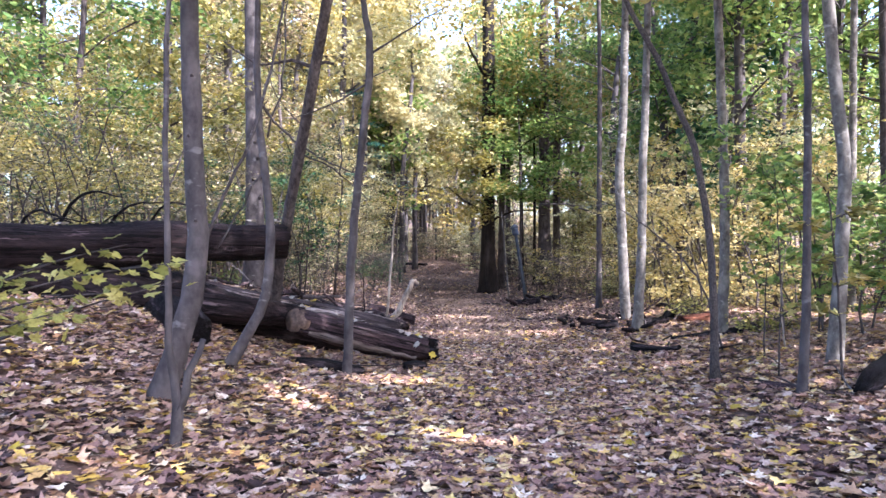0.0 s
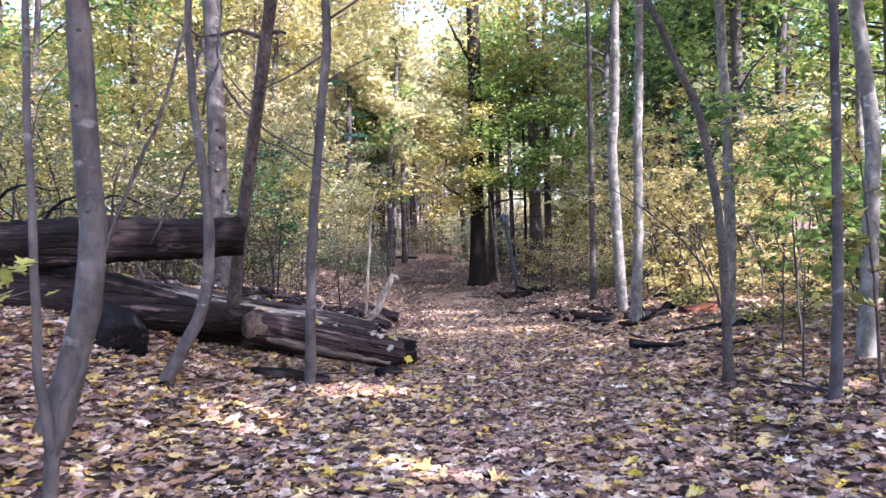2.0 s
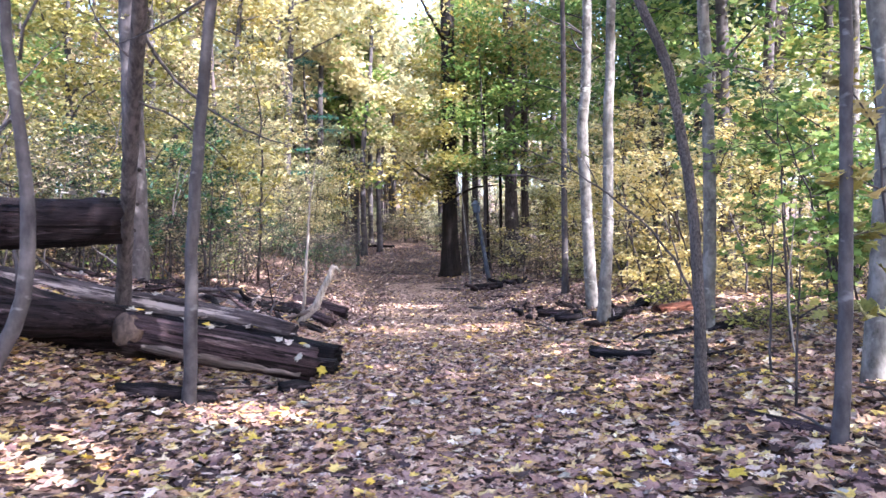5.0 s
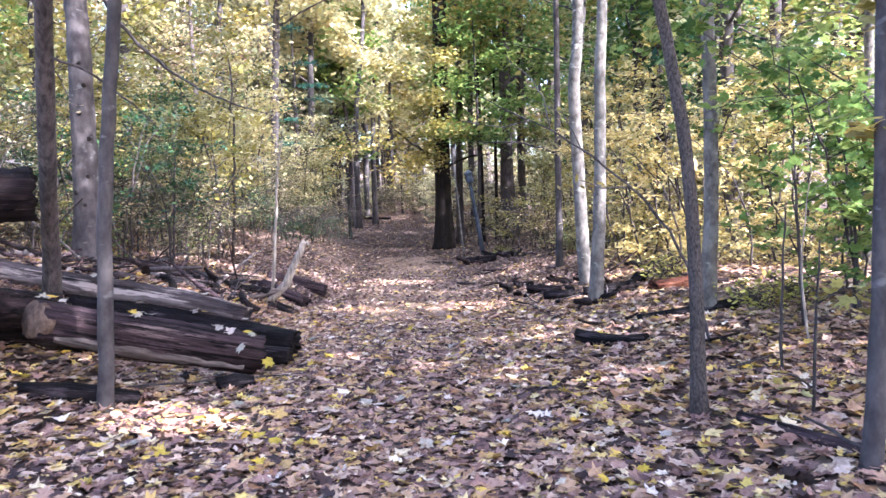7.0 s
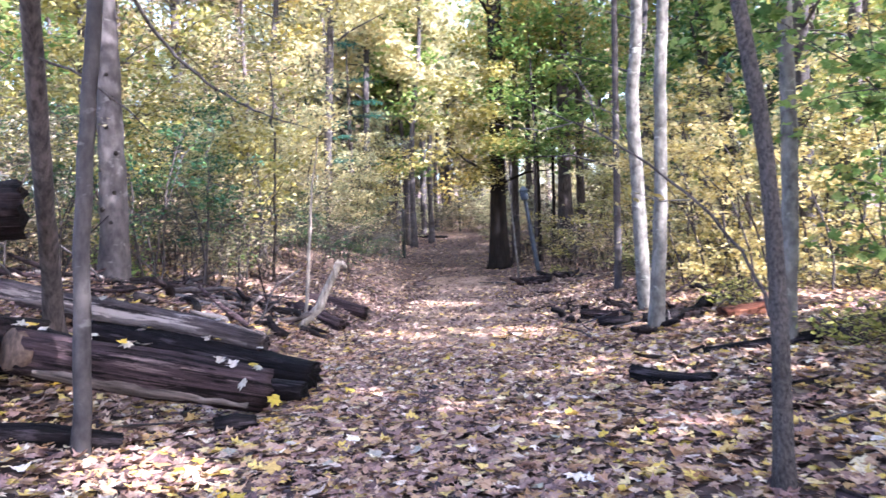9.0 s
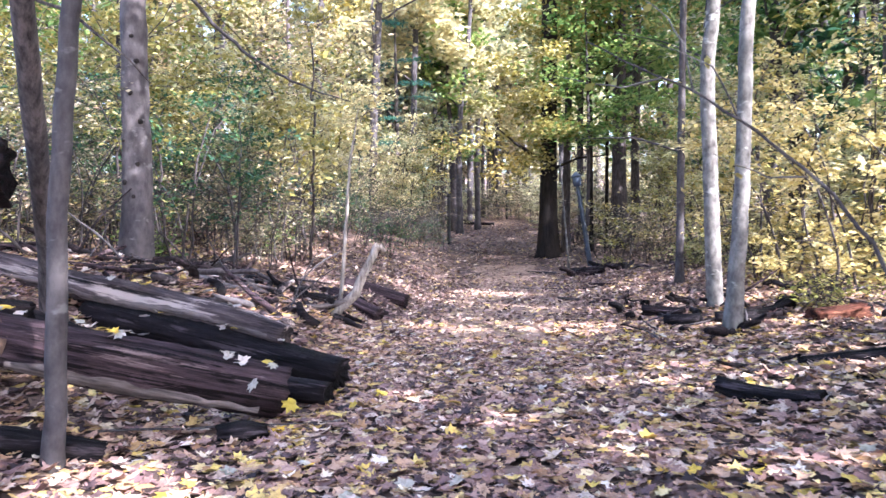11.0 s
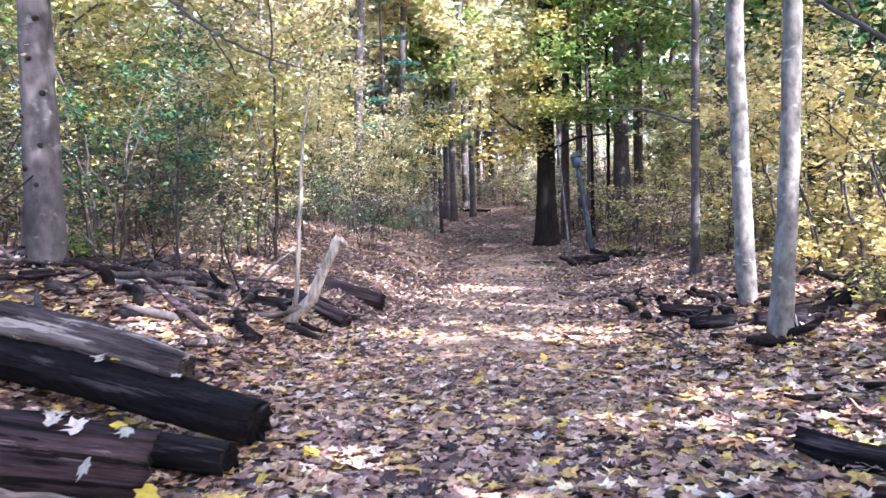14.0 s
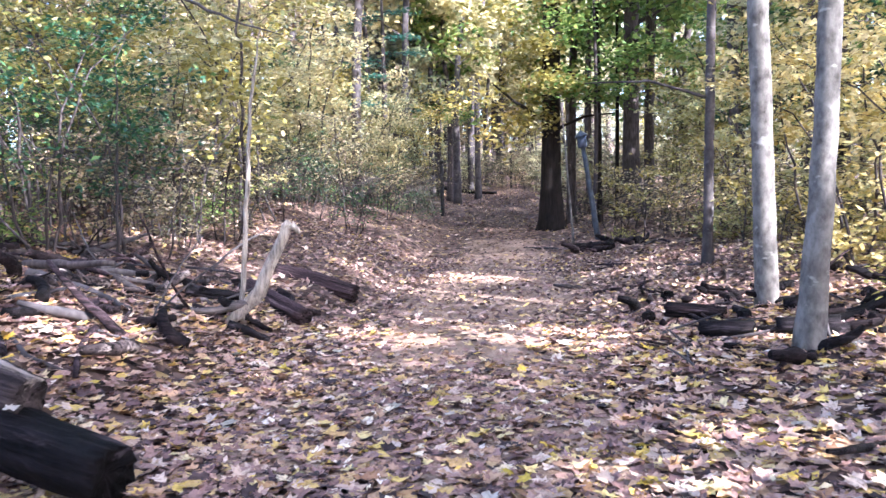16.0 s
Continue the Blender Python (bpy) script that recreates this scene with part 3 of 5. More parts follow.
trunk_tree("tree", "dark leaning tree behind the log pile", [(-2.86, 13.15, 0.6), (-2.69, 12.79, 1.34), (-2.32, 12.07, 2.53), (-1.94, 11.34, 3.75), (-1.54, 10.57, 5.03), (-1.15, 9.85, 6.3)], [0.098, 0.09, 0.085, 0.08, 0.074, 0.066], BARK_BROWN, 11, LEAF_YELLOW, seed=25, leaves=1600, spread=2.4, low=6.8,
           limbs=[([(-1.76, 11.0, 4.3), (-2.1, 11.05, 4.42), (-2.6, 11.1, 4.38), (-3.1, 11.2, 4.75)], [0.03, 0.024, 0.016, 0.008]), ([(-1.74, 10.98, 4.34), (-1.62, 10.95, 4.36), (-1.5, 10.95, 4.34)], [0.027, 0.023, 0.018]),
                  ([(-2.1, 11.65, 3.2), (-1.6, 11.6, 2.95), (-1.1, 11.6, 2.5)], [0.014, 0.011, 0.006]), ([(-2.0, 11.45, 3.55), (-2.4, 11.5, 4.0), (-2.6, 11.5, 4.6)], [0.013, 0.01, 0.006])])
trunk_tree("sapling", "straight grey-brown sapling by the log", [(-1.31, 10.7, 0.1), (-1.26, 10.7, 1.3), (-1.17, 10.7, 2.45), (-0.97, 10.7, 4.38), (-1.06, 10.7, 5.15)], [0.066, 0.061, 0.058, 0.052, 0.042], BARK_GREY, 8, LEAF_YELLOW, seed=26, flare=0.15, seg=10, leaves=700, spread=1.5, low=5.6,
           limbs=[([(-1.02, 10.7, 4.0), (-1.5, 10.8, 3.75), (-2.0, 10.9, 3.6)], [0.016, 0.012, 0.006]), ([(-0.98, 10.7, 4.4), (-0.5, 10.7, 4.7), (0.1, 10.8, 5.1)], [0.018, 0.012, 0.006])])
trunk_tree("oak_tree", "huge oak where the path bends, shade in its bark colour", [(2.08, 37, 0.2), (2.11, 37, 1.2), (2.13, 37, 4), (2.2, 37, 8), (2.25, 37, 13)], [0.36, 0.33, 0.31, 0.30, 0.29], BARK_DARK, 22, LEAF_YELLOW, seed=27, leaves=8000, spread=6.0, low=8.5, size=0.15, seg=18, flare=0.4,
           limbs=[([(2.1, 36.8, 3.9), (1.2, 36.3, 4.4), (0.2, 36, 5.2)], [0.09, 0.06, 0.02]), ([(2.2, 36.8, 3.6), (3.2, 36.5, 4.0), (4.2, 36.3, 4.1)], [0.06, 0.045, 0.02])])
trunk_tree("oak_tree", "tall brown tree with a flared ribbed foot", [(4.92, 38, 0.3), (4.90, 38, 1.5), (4.9, 38, 3.5), (4.97, 38, 10.7)], [0.34, 0.31, 0.27, 0.23], BARK_BROWN, 22, LEAF_GREEN, seed=28, leaves=3600, spread=4.5, low=7, size=0.17, seg=16, flare=0.6)
trunk_tree("tree", "tall yellow tree above the thicket", [(-5.4, 40, 1.0), (-5.3, 40, 6), (-5.0, 40, 11)], [0.2, 0.18, 0.15], BARK_GREY, 19, LEAF_PALE, seed=47, leaves=5000, spread=5, low=8, size=0.18)
trunk_tree("tree", "slim dark tree in the wood", [(5.75, 40, 0.6), (5.78, 40, 4.9), (5.9, 40, 11)], [0.19, 0.18, 0.155], BARK_BROWN, 18, LEAF_YELLOW, seed=29, leaves=2200, spread=3.2, low=8, size=0.16)
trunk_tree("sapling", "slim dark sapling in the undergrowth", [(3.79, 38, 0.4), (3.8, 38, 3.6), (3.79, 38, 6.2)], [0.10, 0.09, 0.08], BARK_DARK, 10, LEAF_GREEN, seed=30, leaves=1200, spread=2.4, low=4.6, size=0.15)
trunk_tree("tree", "slim grey-brown tree beside the big oak", [(2.82, 38.5, 0.4), (2.88, 38.5, 3.7), (3.0, 38.5, 7.4)], [0.17, 0.15, 0.125], BARK_BROWN, 14, LEAF_GREEN, seed=31, leaves=1600, spread=2.8, low=6, size=0.15)
trunk_tree("sapling", "thin dark sapling in the undergrowth", [(4.4, 38.2, 0.4), (4.48, 38.2, 6.1)], [0.075, 0.06], BARK_DARK, 9, LEAF_GREEN, seed=32, leaves=900, spread=2, low=5, size=0.15)
trunk_tree("sapling", "thin pale sapling with a dead side branch", [(4.69, 23.87, 0.24), (4.73, 23.87, 2.64), (4.81, 23.87, 6.84)], [0.085, 0.083, 0.07], BARK_GREY, 15, LEAF_YELLOW, seed=33, leaves=5000, spread=4.2, size=0.17, low=9,
           limbs=[([(4.72, 23.87, 3.05), (3.7, 23.8, 3.35), (2.6, 23.7, 3.35)], [0.03, 0.022, 0.008])])
trunk_tree("birch_tree", "straight pale grey tree in sunlight", [(4.29, 18.6, 0.2), (4.22, 18.6, 2.33), (4.19, 18.6, 3.88), (4.31, 18.6, 5.4)], [0.124, 0.114, 0.109, 0.098], BARK_PALE, 17, LEAF_YELLOW, seed=34, flare=0.15, leaves=9000, spread=5.2, size=0.19, low=8.5, group="pale trees beside the path")
trunk_tree("birch_tree", "pale grey tree dappled with shadow", [(3.96, 16.2, 0.2), (4.03, 16.2, 1.1), (4.09, 16.2, 2.18), (4.14, 16.2, 3.9), (4.2, 16.2, 4.75)], [0.115, 0.1, 0.092, 0.086, 0.082], BARK_PALE, 16, LEAF_YELLOW, seed=35, flare=0.15, leaves=9000, spread=5.2, size=0.19, low=8, group="pale trees beside the path")
trunk_tree("cherry_tree", "dark rough-barked young tree bowed at the top", [(3.2, 9.35, 0.08), (3.2, 9.35, 0.65), (3.19, 9.35, 1.22), (3.16, 9.35, 1.86), (3.09, 9.35, 2.35), (3.0, 9.35, 2.9), (2.84, 9.35, 3.28), (2.57, 9.35, 3.98), (2.28, 9.35, 4.5), (2.0, 9.35, 5.3)], [0.058, 0.049, 0.046, 0.044, 0.043, 0.041, 0.038, 0.035, 0.031, 0.026], BARK_ROUGH, 7, LEAF_YELLOW, seed=36, leaves=1400, spread=2.0, low=4.6, flare=0.25, seg=12)
trunk_tree("birch_tree", "pale tree barred with shadow", [(4.76, 13.58, 0.27), (4.84, 13.58, 1.65), (4.86, 13.58, 3.0), (4.84, 13.58, 4.01)], [0.096, 0.086, 0.082, 0.08], BARK_PALE, 15, LEAF_YELLOW, seed=37, leaves=6000, spread=4.6, size=0.16, low=7.5, group="pale trees beside the path")
trunk_tree("beech_tree", "slender grey tree close to the path", [(3.61, 8.05, 0.13), (3.68, 8.05, 0.78), (3.72, 8.05, 2.05), (3.75, 8.05, 3.32)], [0.057, 0.047, 0.041, 0.038], BARK_GREY, 8, LEAF_YELLOW, seed=38, leaves=1500, spread=2.2, size=0.13, low=4.4, flare=0.3)
trunk_tree("beech_tree", "slightly wavy pale grey young tree", [(4.63, 9.41, 0.28), (4.75, 9.41, 1.61), (4.81, 9.41, 2.62), (4.72, 9.41, 3.64), (4.66, 9.41, 4.66)], [0.098, 0.081, 0.077, 0.074, 0.071], BARK_PALE, 10, LEAF_YELLOW, seed=39, leaves=2400, spread=2.8, size=0.14, low=5.8, flare=0.25)
trunk_tree("tree", "stout brown tree deep in the wood", [(12.4, 30, 0.3), (13.1, 30, 6.2), (13.5, 30, 11.6)], [0.39, 0.36, 0.32], BARK_BROWN, 20, LEAF_GREEN, seed=40, leaves=5200, spread=4, low=6, size=0.17)
trunk_tree("tree", "thin brown tree deep in the wood", [(13.6, 35, 0.3), (13.7, 35, 7), (13.9, 35, 11.2)], [0.17, 0.16, 0.14], BARK_BROWN, 17, LEAF_YELLOW, seed=41, leaves=2000, spread=3, low=8, size=0.16)
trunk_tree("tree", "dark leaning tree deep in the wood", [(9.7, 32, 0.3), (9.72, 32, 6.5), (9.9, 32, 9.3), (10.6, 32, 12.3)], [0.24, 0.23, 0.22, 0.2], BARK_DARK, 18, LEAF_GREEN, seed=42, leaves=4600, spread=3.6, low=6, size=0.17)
trunk_tree("tree", "slim pale tree in the wood", [(10.3, 20, 0.3), (10.47, 20, 5.6), (10.55, 20, 8.2)], [0.1, 0.09, 0.085], BARK_PALE, 13, LEAF_GREEN, seed=43, leaves=1500, spread=2.6, low=4)
trunk_tree("tree", "tall grey tree on the far slope", [(-6.8, 58, 2.4), (-6.6, 58, 8), (-6.4, 58, 14)], [0.27, 0.25, 0.23], BARK_GREY, 22, LEAF_YELLOW, seed=44, leaves=2200, spread=3.4, low=12, size=0.2)
trunk_tree("tree", "slim tree on the far slope", [(-5.0, 60, 2.4), (-4.6, 60, 14)], [0.17, 0.14], BARK_GREY, 20, LEAF_YELLOW, seed=45, leaves=1500, spread=3, low=12, size=0.2)
trunk_tree("tree", "slim tree where the path climbs", [(-1.82, 76.3, 2.7), (-1.57, 76.3, 10.8)], [0.215, 0.19], BARK_BROWN, 18, LEAF_YELLOW, seed=46, leaves=1500, spread=3.4, low=8, size=0.22)


def knots(tree, material, spots):
    """Dark branch scars standing a little proud of the trunk; each is (x, y, z, trunk radius, turn in degrees from the south, size)."""
    for x, y, z, rad, turn, s in spots:
        d = np.array([math.sin(radians(turn)), -math.cos(radians(turn)), 0.0])
        c = np.array([x, y, z]) + d * rad
        tube_part("knot", tree, material, [c - d * 0.03, c + d * 0.012, c + d * 0.022], [s * 1.25, s, s * 0.4], seg=8, step=0.02, rough=0.2, seed=int(z * 10))


knots(tree_b, BARK_DARK, [(-4.1, 17, 1.45, 0.20, 10, 0.035), (-4.09, 17, 1.75, 0.20, 50, 0.04), (-4.08, 17, 1.95, 0.2, 20, 0.032), (-4.07, 17, 2.15, 0.2, -20, 0.04), (-4.06, 17, 2.4, 0.195, 30, 0.04),
                           (-4.06, 17, 2.75, 0.195, -30, 0.03), (-4.05, 17, 3.0, 0.19, 45, 0.035), (-4.05, 17, 3.4, 0.19, 5, 0.03), (-4.05, 17, 3.85, 0.185, 35, 0.035), (-4.05, 17, 4.2, 0.18, 15, 0.03)])
knots(tree_a, BARK_BROWN, [(-2.05, 6.55, 1.9, 0.082, 15, 0.014), (-2.07, 6.55, 2.6, 0.08, -10, 0.014), (-2.09, 6.55, 3.1, 0.078, 25, 0.016)])


# ---- wood around: a few kinds of trees and shrubs, copied ----
def forest_tree(label, material, leafage, h, r0, seed, bare, leaves=1900, size=0.25):
    r = np.random.default_rng(seed)
    t = thing("forest_tree", (0, 0, 0), label, "tree", "trees of the surrounding wood")
    p = [(0, 0, -0.3), (r.normal(0, .1), r.normal(0, .1), h * 0.3), (r.normal(0, .3), r.normal(0, .3), h * 0.65), (r.normal(0, .5), r.normal(0, .5), h)]
    c, rr = curve_points(p, [r0, r0 * 0.85, r0 * 0.6, r0 * 0.12], 0.8)
    v, f = tube(p, [r0, r0 * 0.85, r0 * 0.6, r0 * 0.12], 9, 0.7, 0.05, 0.4, seed, 0.01)
    part("trunk", raw_mesh("trunk", v, f, material), t)
    boughs, spots = [], []
    for i in range(20):
        k = r.choice(np.nonzero(c[:, 2] > bare * h)[0])
        a = r.uniform(0, 2 * np.pi)
        ln = r.uniform(1.4, 3.6) * (1.15 - 0.6 * c[k, 2] / h)
        q = [c[k], c[k] + np.array([math.cos(a) * ln * 0.5, math.sin(a) * ln * 0.5, ln * r.uniform(0, 0.4)]), c[k] + np.array([math.cos(a + 0.4) * ln, math.sin(a + 0.4) * ln, ln * r.uniform(0, 0.6)])]
        boughs.append(tube(q, [max(0.02, rr[k] * 0.35), 0.025, 0.008], 4, 0.8, 0.03, 0, i, 0.03))
        spots.append(along(r, q, leaves // 20, 0.3, 0.4))
    v, f = merge(boughs)
    part("branchwork", raw_mesh("branchwork", v, f, material), t, kind="stuff")
    P = np.vstack(spots)
    v, f = leaf_cloud(P, r.uniform(0.6, 1.1, len(P)) * size, KITE, r, 0.6, 0.15)
    part("crown", raw_mesh("crown", v, f, leafage, False), t, kind="stuff")
    return t


def shrub(name, label, leafage, h, spread, stems, leaves, size, seed, shape=KITE, group="undergrowth shrubs", sparse=1.0, lowest=0.18):
    """Arching stems with flat sprays of leaves."""
    r = np.random.default_rng(seed)
    t = thing(name, (0, 0, 0), label, "shrub", group)
    wood, main, spots, sprays = [], [], [], stems * 12
    for i in range(stems):
        a, ln = r.uniform(0, 2 * np.pi), spread * r.uniform(0.5, 1.3)
        top = h * r.uniform(0.6, 1)
        fx, fy = r.normal(0, spread * 0.3), r.normal(0, spread * 0.3)
        q = [(fx, fy, -0.25), (fx + ln * 0.25 * math.cos(a) + r.normal(0, .12), fy + ln * 0.25 * math.sin(a) + r.normal(0, .12), top * 0.55), (ln * math.cos(a + 0.3), ln * math.sin(a + 0.3), top)]
        main.append(tube(q, [0.008 + 0.004 * h, 0.005 + 0.0022 * h, 0.003], 5, 0.3, 0.05, 0, i, 0.03))
        c, _ = curve_points(q, [1, 1, 1], 0.1)
        for j in range(12):
            s = c[int(len(c) * r.uniform(lowest, 0.99))]
            b, tl = r.uniform(0, 2 * np.pi), r.uniform(0.35, 1.0) * min(spread, 1.8) * 0.7
            e = s + np.array([tl * math.cos(b), tl * math.sin(b), tl * r.uniform(-0.1, 0.35)])
            wood.append(tube([s, (s + e) / 2 + np.array([0, 0, 0.05]), e], [0.007, 0.005, 0.003], 3, 0.6, 0, 0, j))
            spots.append(along(r, [s, (s + e) / 2, e], int(leaves / sprays * r.uniform(0.4, 1.6)), 0.1, 0.13 * sparse, 0.35))
    for v, f in main:
        part("stem", raw_mesh("stem", v, f, TWIG), t)
    v, f = merge(wood)
    part("branchwork", raw_mesh("branchwork", v, f, TWIG), t, kind="stuff")
    P = np.vstack(spots)
    v, f = leaf_cloud(P, r.uniform(0.55, 1.1, len(P)) * size, shape, r, 0.45, 0.15)
    part("leaves", raw_mesh("leaves", v, f, leafage, False), t, kind="stuff")
    return t


def stand(proto, x, y, turn, s, first):
    m = pose(x, y, gz(x, y), 0, 0, turn) @ Matrix.Scale(s, 4)
    if first:
        proto.matrix_basis = m
        return proto
    made = copy_thing(proto, m)
    made.scale = (s, s, s)
    return made


def scatter(protos, places, seed, smin=0.8, smax=1.2):
    r = random.Random(seed)
    used = set()
    for x, y in places:
        p = r.choice(protos)
        stand(p, x, y, r.uniform(0, 360), r.uniform(smin, smax), p not in used)
        used.add(p)
    for p in dict.fromkeys(protos):
        if p not in used:
            stand(p, -60 + 3 * protos.index(p), -60, 0, 1, True)


def spread_places(seed, count, x0, x1, y0, y1, gap, keep):
    r = random.Random(seed)
    out = []
    for _ in range(count * 40):
        if len(out) >= count:
            break
        x, y = r.uniform(x0, x1), r.uniform(y0, y1)
        if keep(x, y) and all((x - a) ** 2 + (y - b) ** 2 > gap * gap for a, b in out):
            out.append((x, y))
    return out


def off_path(margin_w, margin_e):
    return lambda x, y: x < -margin_w or x > margin_e


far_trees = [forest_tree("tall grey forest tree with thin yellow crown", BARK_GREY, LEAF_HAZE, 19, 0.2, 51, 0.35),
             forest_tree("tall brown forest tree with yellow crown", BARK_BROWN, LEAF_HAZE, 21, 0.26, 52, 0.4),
             forest_tree("slim grey forest tree with olive crown", BARK_GREY, LEAF_OLIVE, 15, 0.13, 53, 0.25),
             forest_tree("slim brown forest tree with olive leaves", BARK_BROWN, LEAF_OLIVE, 13, 0.10, 54, 0.2)]
scatter(far_trees, spread_places(5, 84, -36, 36, 41, 120, 2.4, lambda x, y: (abs(x + 0.6) > 3.2 or y > 78) and abs(x) < 0.5 * y + 2) + spread_places(7, 22, -13, 6, 66, 112, 2.2, lambda x, y: y > 72 or abs(x + 0.6) > 3.2) + spread_places(13, 9, -10, -3.4, 48, 76, 2.0, lambda x, y: True), 7)
scatter([forest_tree("slender bank tree with golden crown", BARK_GREY, LEAF_YELLOW, 14, 0.12, 59, 0.2, 4200, 0.13), forest_tree("slender bank tree with olive crown", BARK_BROWN, LEAF_OLIVE, 13, 0.11, 60, 0.2, 4000, 0.13), forest_tree("slender bank tree with green crown", BARK_BROWN, LEAF_GREEN, 13, 0.11, 601, 0.2, 3800, 0.13)],
        spread_places(6, 14, -20, -6, 20, 41, 2.6, lambda x, y: True) + [(-10.5, 22.5), (-13.2, 25.5), (-16.0, 27.5), (-8.8, 25.8), (-19.0, 34.0), (-22.0, 38.0), (-17.5, 41.0), (-14.0, 33.0), (-24.0, 45.0), (-13.0, 44.0), (-20.0, 47.0)], 15)
gap_trees = [forest_tree("tall yellow tree beyond the path, paled for haze", BARK_GREY, LEAF_HAZE, 20, 0.18, 58, 0.25, 3000, 0.26)]
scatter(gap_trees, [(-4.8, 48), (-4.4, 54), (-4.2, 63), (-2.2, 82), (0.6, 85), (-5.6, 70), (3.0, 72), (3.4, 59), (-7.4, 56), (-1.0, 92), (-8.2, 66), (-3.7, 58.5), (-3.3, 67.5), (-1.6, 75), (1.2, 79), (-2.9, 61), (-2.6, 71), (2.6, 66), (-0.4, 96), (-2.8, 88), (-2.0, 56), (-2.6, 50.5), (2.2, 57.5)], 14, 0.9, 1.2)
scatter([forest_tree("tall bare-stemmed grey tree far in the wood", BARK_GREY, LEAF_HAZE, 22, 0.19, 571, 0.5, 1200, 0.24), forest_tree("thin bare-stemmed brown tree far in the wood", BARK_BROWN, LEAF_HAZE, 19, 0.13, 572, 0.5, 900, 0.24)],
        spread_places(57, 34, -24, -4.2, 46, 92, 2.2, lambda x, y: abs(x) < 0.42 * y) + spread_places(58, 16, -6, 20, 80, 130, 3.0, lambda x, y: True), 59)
green_trees = [forest_tree("leafy green tree of the wood", BARK_BROWN, LEAF_GREEN, 15, 0.18, 55, 0.22, 2400), forest_tree("slim forest tree with deep green leaves", BARK_GREY, LEAF_DEEP, 13, 0.13, 56, 0.2, 2000)]
scatter(green_trees, spread_places(8, 16, 7, 30, 26, 60, 3.0, lambda x, y: True) + [(6.5, 45), (4.0, 47), (-3.2, 52)], 9)
# trees added beside and behind the walker, mostly out of view, to shade the path; light falls through gaps cut in their
# crowns
def shade_tree(x, y, seed, leafage=LEAF_YELLOW, bare=0.42, per=110, size=0.235):
    r = np.random.default_rng(seed)
    h = r.uniform(14, 18)
    z = gz(x, y)
    t = thing("forest_tree", (x, y, z), "tall added forest tree whose crown casts shade", "tree", "trees of the surrounding wood")
    p = [(0, 0, -0.3), (r.normal(0, .2), r.normal(0, .2), h * 0.5), (r.normal(0, .5), r.normal(0, .5), h)]
    v, f = tube(p, [0.2, 0.15, 0.03], 9, 0.7, 0.05, 0.4, seed, 0.01)
    part("trunk", raw_mesh("trunk", v, f, BARK_GREY), t)
    c, rr = curve_points(p, [0.2, 0.15, 0.03], 0.6)
    spots = []
    for i in range(22):
        k = r.choice(np.nonzero(c[:, 2] > bare * h)[0])
        a, ln = r.uniform(0, 2 * np.pi), r.uniform(1.6, 4.0) * (1.2 - 0.6 * c[k, 2] / h)
        q = [c[k], c[k] + np.array([math.cos(a) * ln * 0.5, math.sin(a) * ln * 0.5, ln * 0.25]), c[k] + np.array([math.cos(a + 0.4) * ln, math.sin(a + 0.4) * ln, ln * 0.4])]
        v, f = tube(q, [max(0.02, rr[k] * 0.35), 0.025, 0.008], 4, 0.8, 0.03, 0, i, 0.03)
        part("bough", raw_mesh("bough", v, f, BARK_GREY), t)
        spots.append(along(r, q, per, 0.2, 0.5))
    P = np.vstack(spots)
    # clears the crown along the rays to the lit spots
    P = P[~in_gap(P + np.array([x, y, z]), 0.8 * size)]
    v, f = leaf_cloud(P, r.uniform(0.6, 1.1, len(P)) * size, KITE, r, 0.6, 0.15)
    part("crown", raw_mesh("crown", v, f, leafage, False), t, kind="stuff")


for k_, (x_, y_) in enumerate(spread_places(10, 38, 4.5, 24, -15, 20, 2.7, lambda x, y: x > 0.62 * max(y, 0) + 2.2 or y < -6) + spread_places(12, 8, -20, -9, -12, 8, 4, lambda x, y: True)):
    shade_tree(x_, y_, 300 + k_)
# further added trees, partly in view, for shade and to close the sky
for k_, (x_, y_) in enumerate(((9.2, 24.2), (11.4, 26.5), (8.2, 29.6), (12.6, 22.4), (7.6, 33.8), (10.8, 30.0), (9.0, 37.5), (12.0, 34.5), (10.5, 41.5), (13.0, 39.0), (14.5, 29.5), (16.2, 31.5), (18.5, 37.0), (15.8, 24.6), (20.5, 41.0), (-8.5, 30.5), (-7.0, 38))):
    shade_tree(x_, y_, 360 + k_, LEAF_YELLOW if k_ > 14 or k_ == 6 else LEAF_GREEN, 0.3, 210, 0.15)

deep = [shrub("shrub", "dark green understorey shrub in the thicket", LEAF_DEEP, 3.4, 1.7, 4, 1300, 0.06, 77, sparse=1.5), shrub("shrub", "green and yellow understorey shrub", LEAF_GREEN, 3.0, 1.6, 4, 1100, 0.06, 78, sparse=1.6)]
bank_green = [shrub("shrub", "deep green leafy shrub on the bank above the brush heap", LEAF_DEEP, 3.9, 1.7, 5, 2600, 0.058, 80, sparse=1.25, lowest=0.35)]
scatter(bank_green, [(-4.3, 19.2), (-5.6, 20.6), (-8.0, 19.0)], 81, 0.9, 1.1)
scatter([shrub("understorey_tree", "slim understorey tree with deep green leaves", LEAF_DEEP, 7.0, 2.2, 4, 2400, 0.1, 82, group="understorey trees", sparse=2.0, lowest=0.4)], [(-8.8, 44.5), (-9.6, 50.5), (-7.5, 38.0)], 83, 0.9, 1.1)
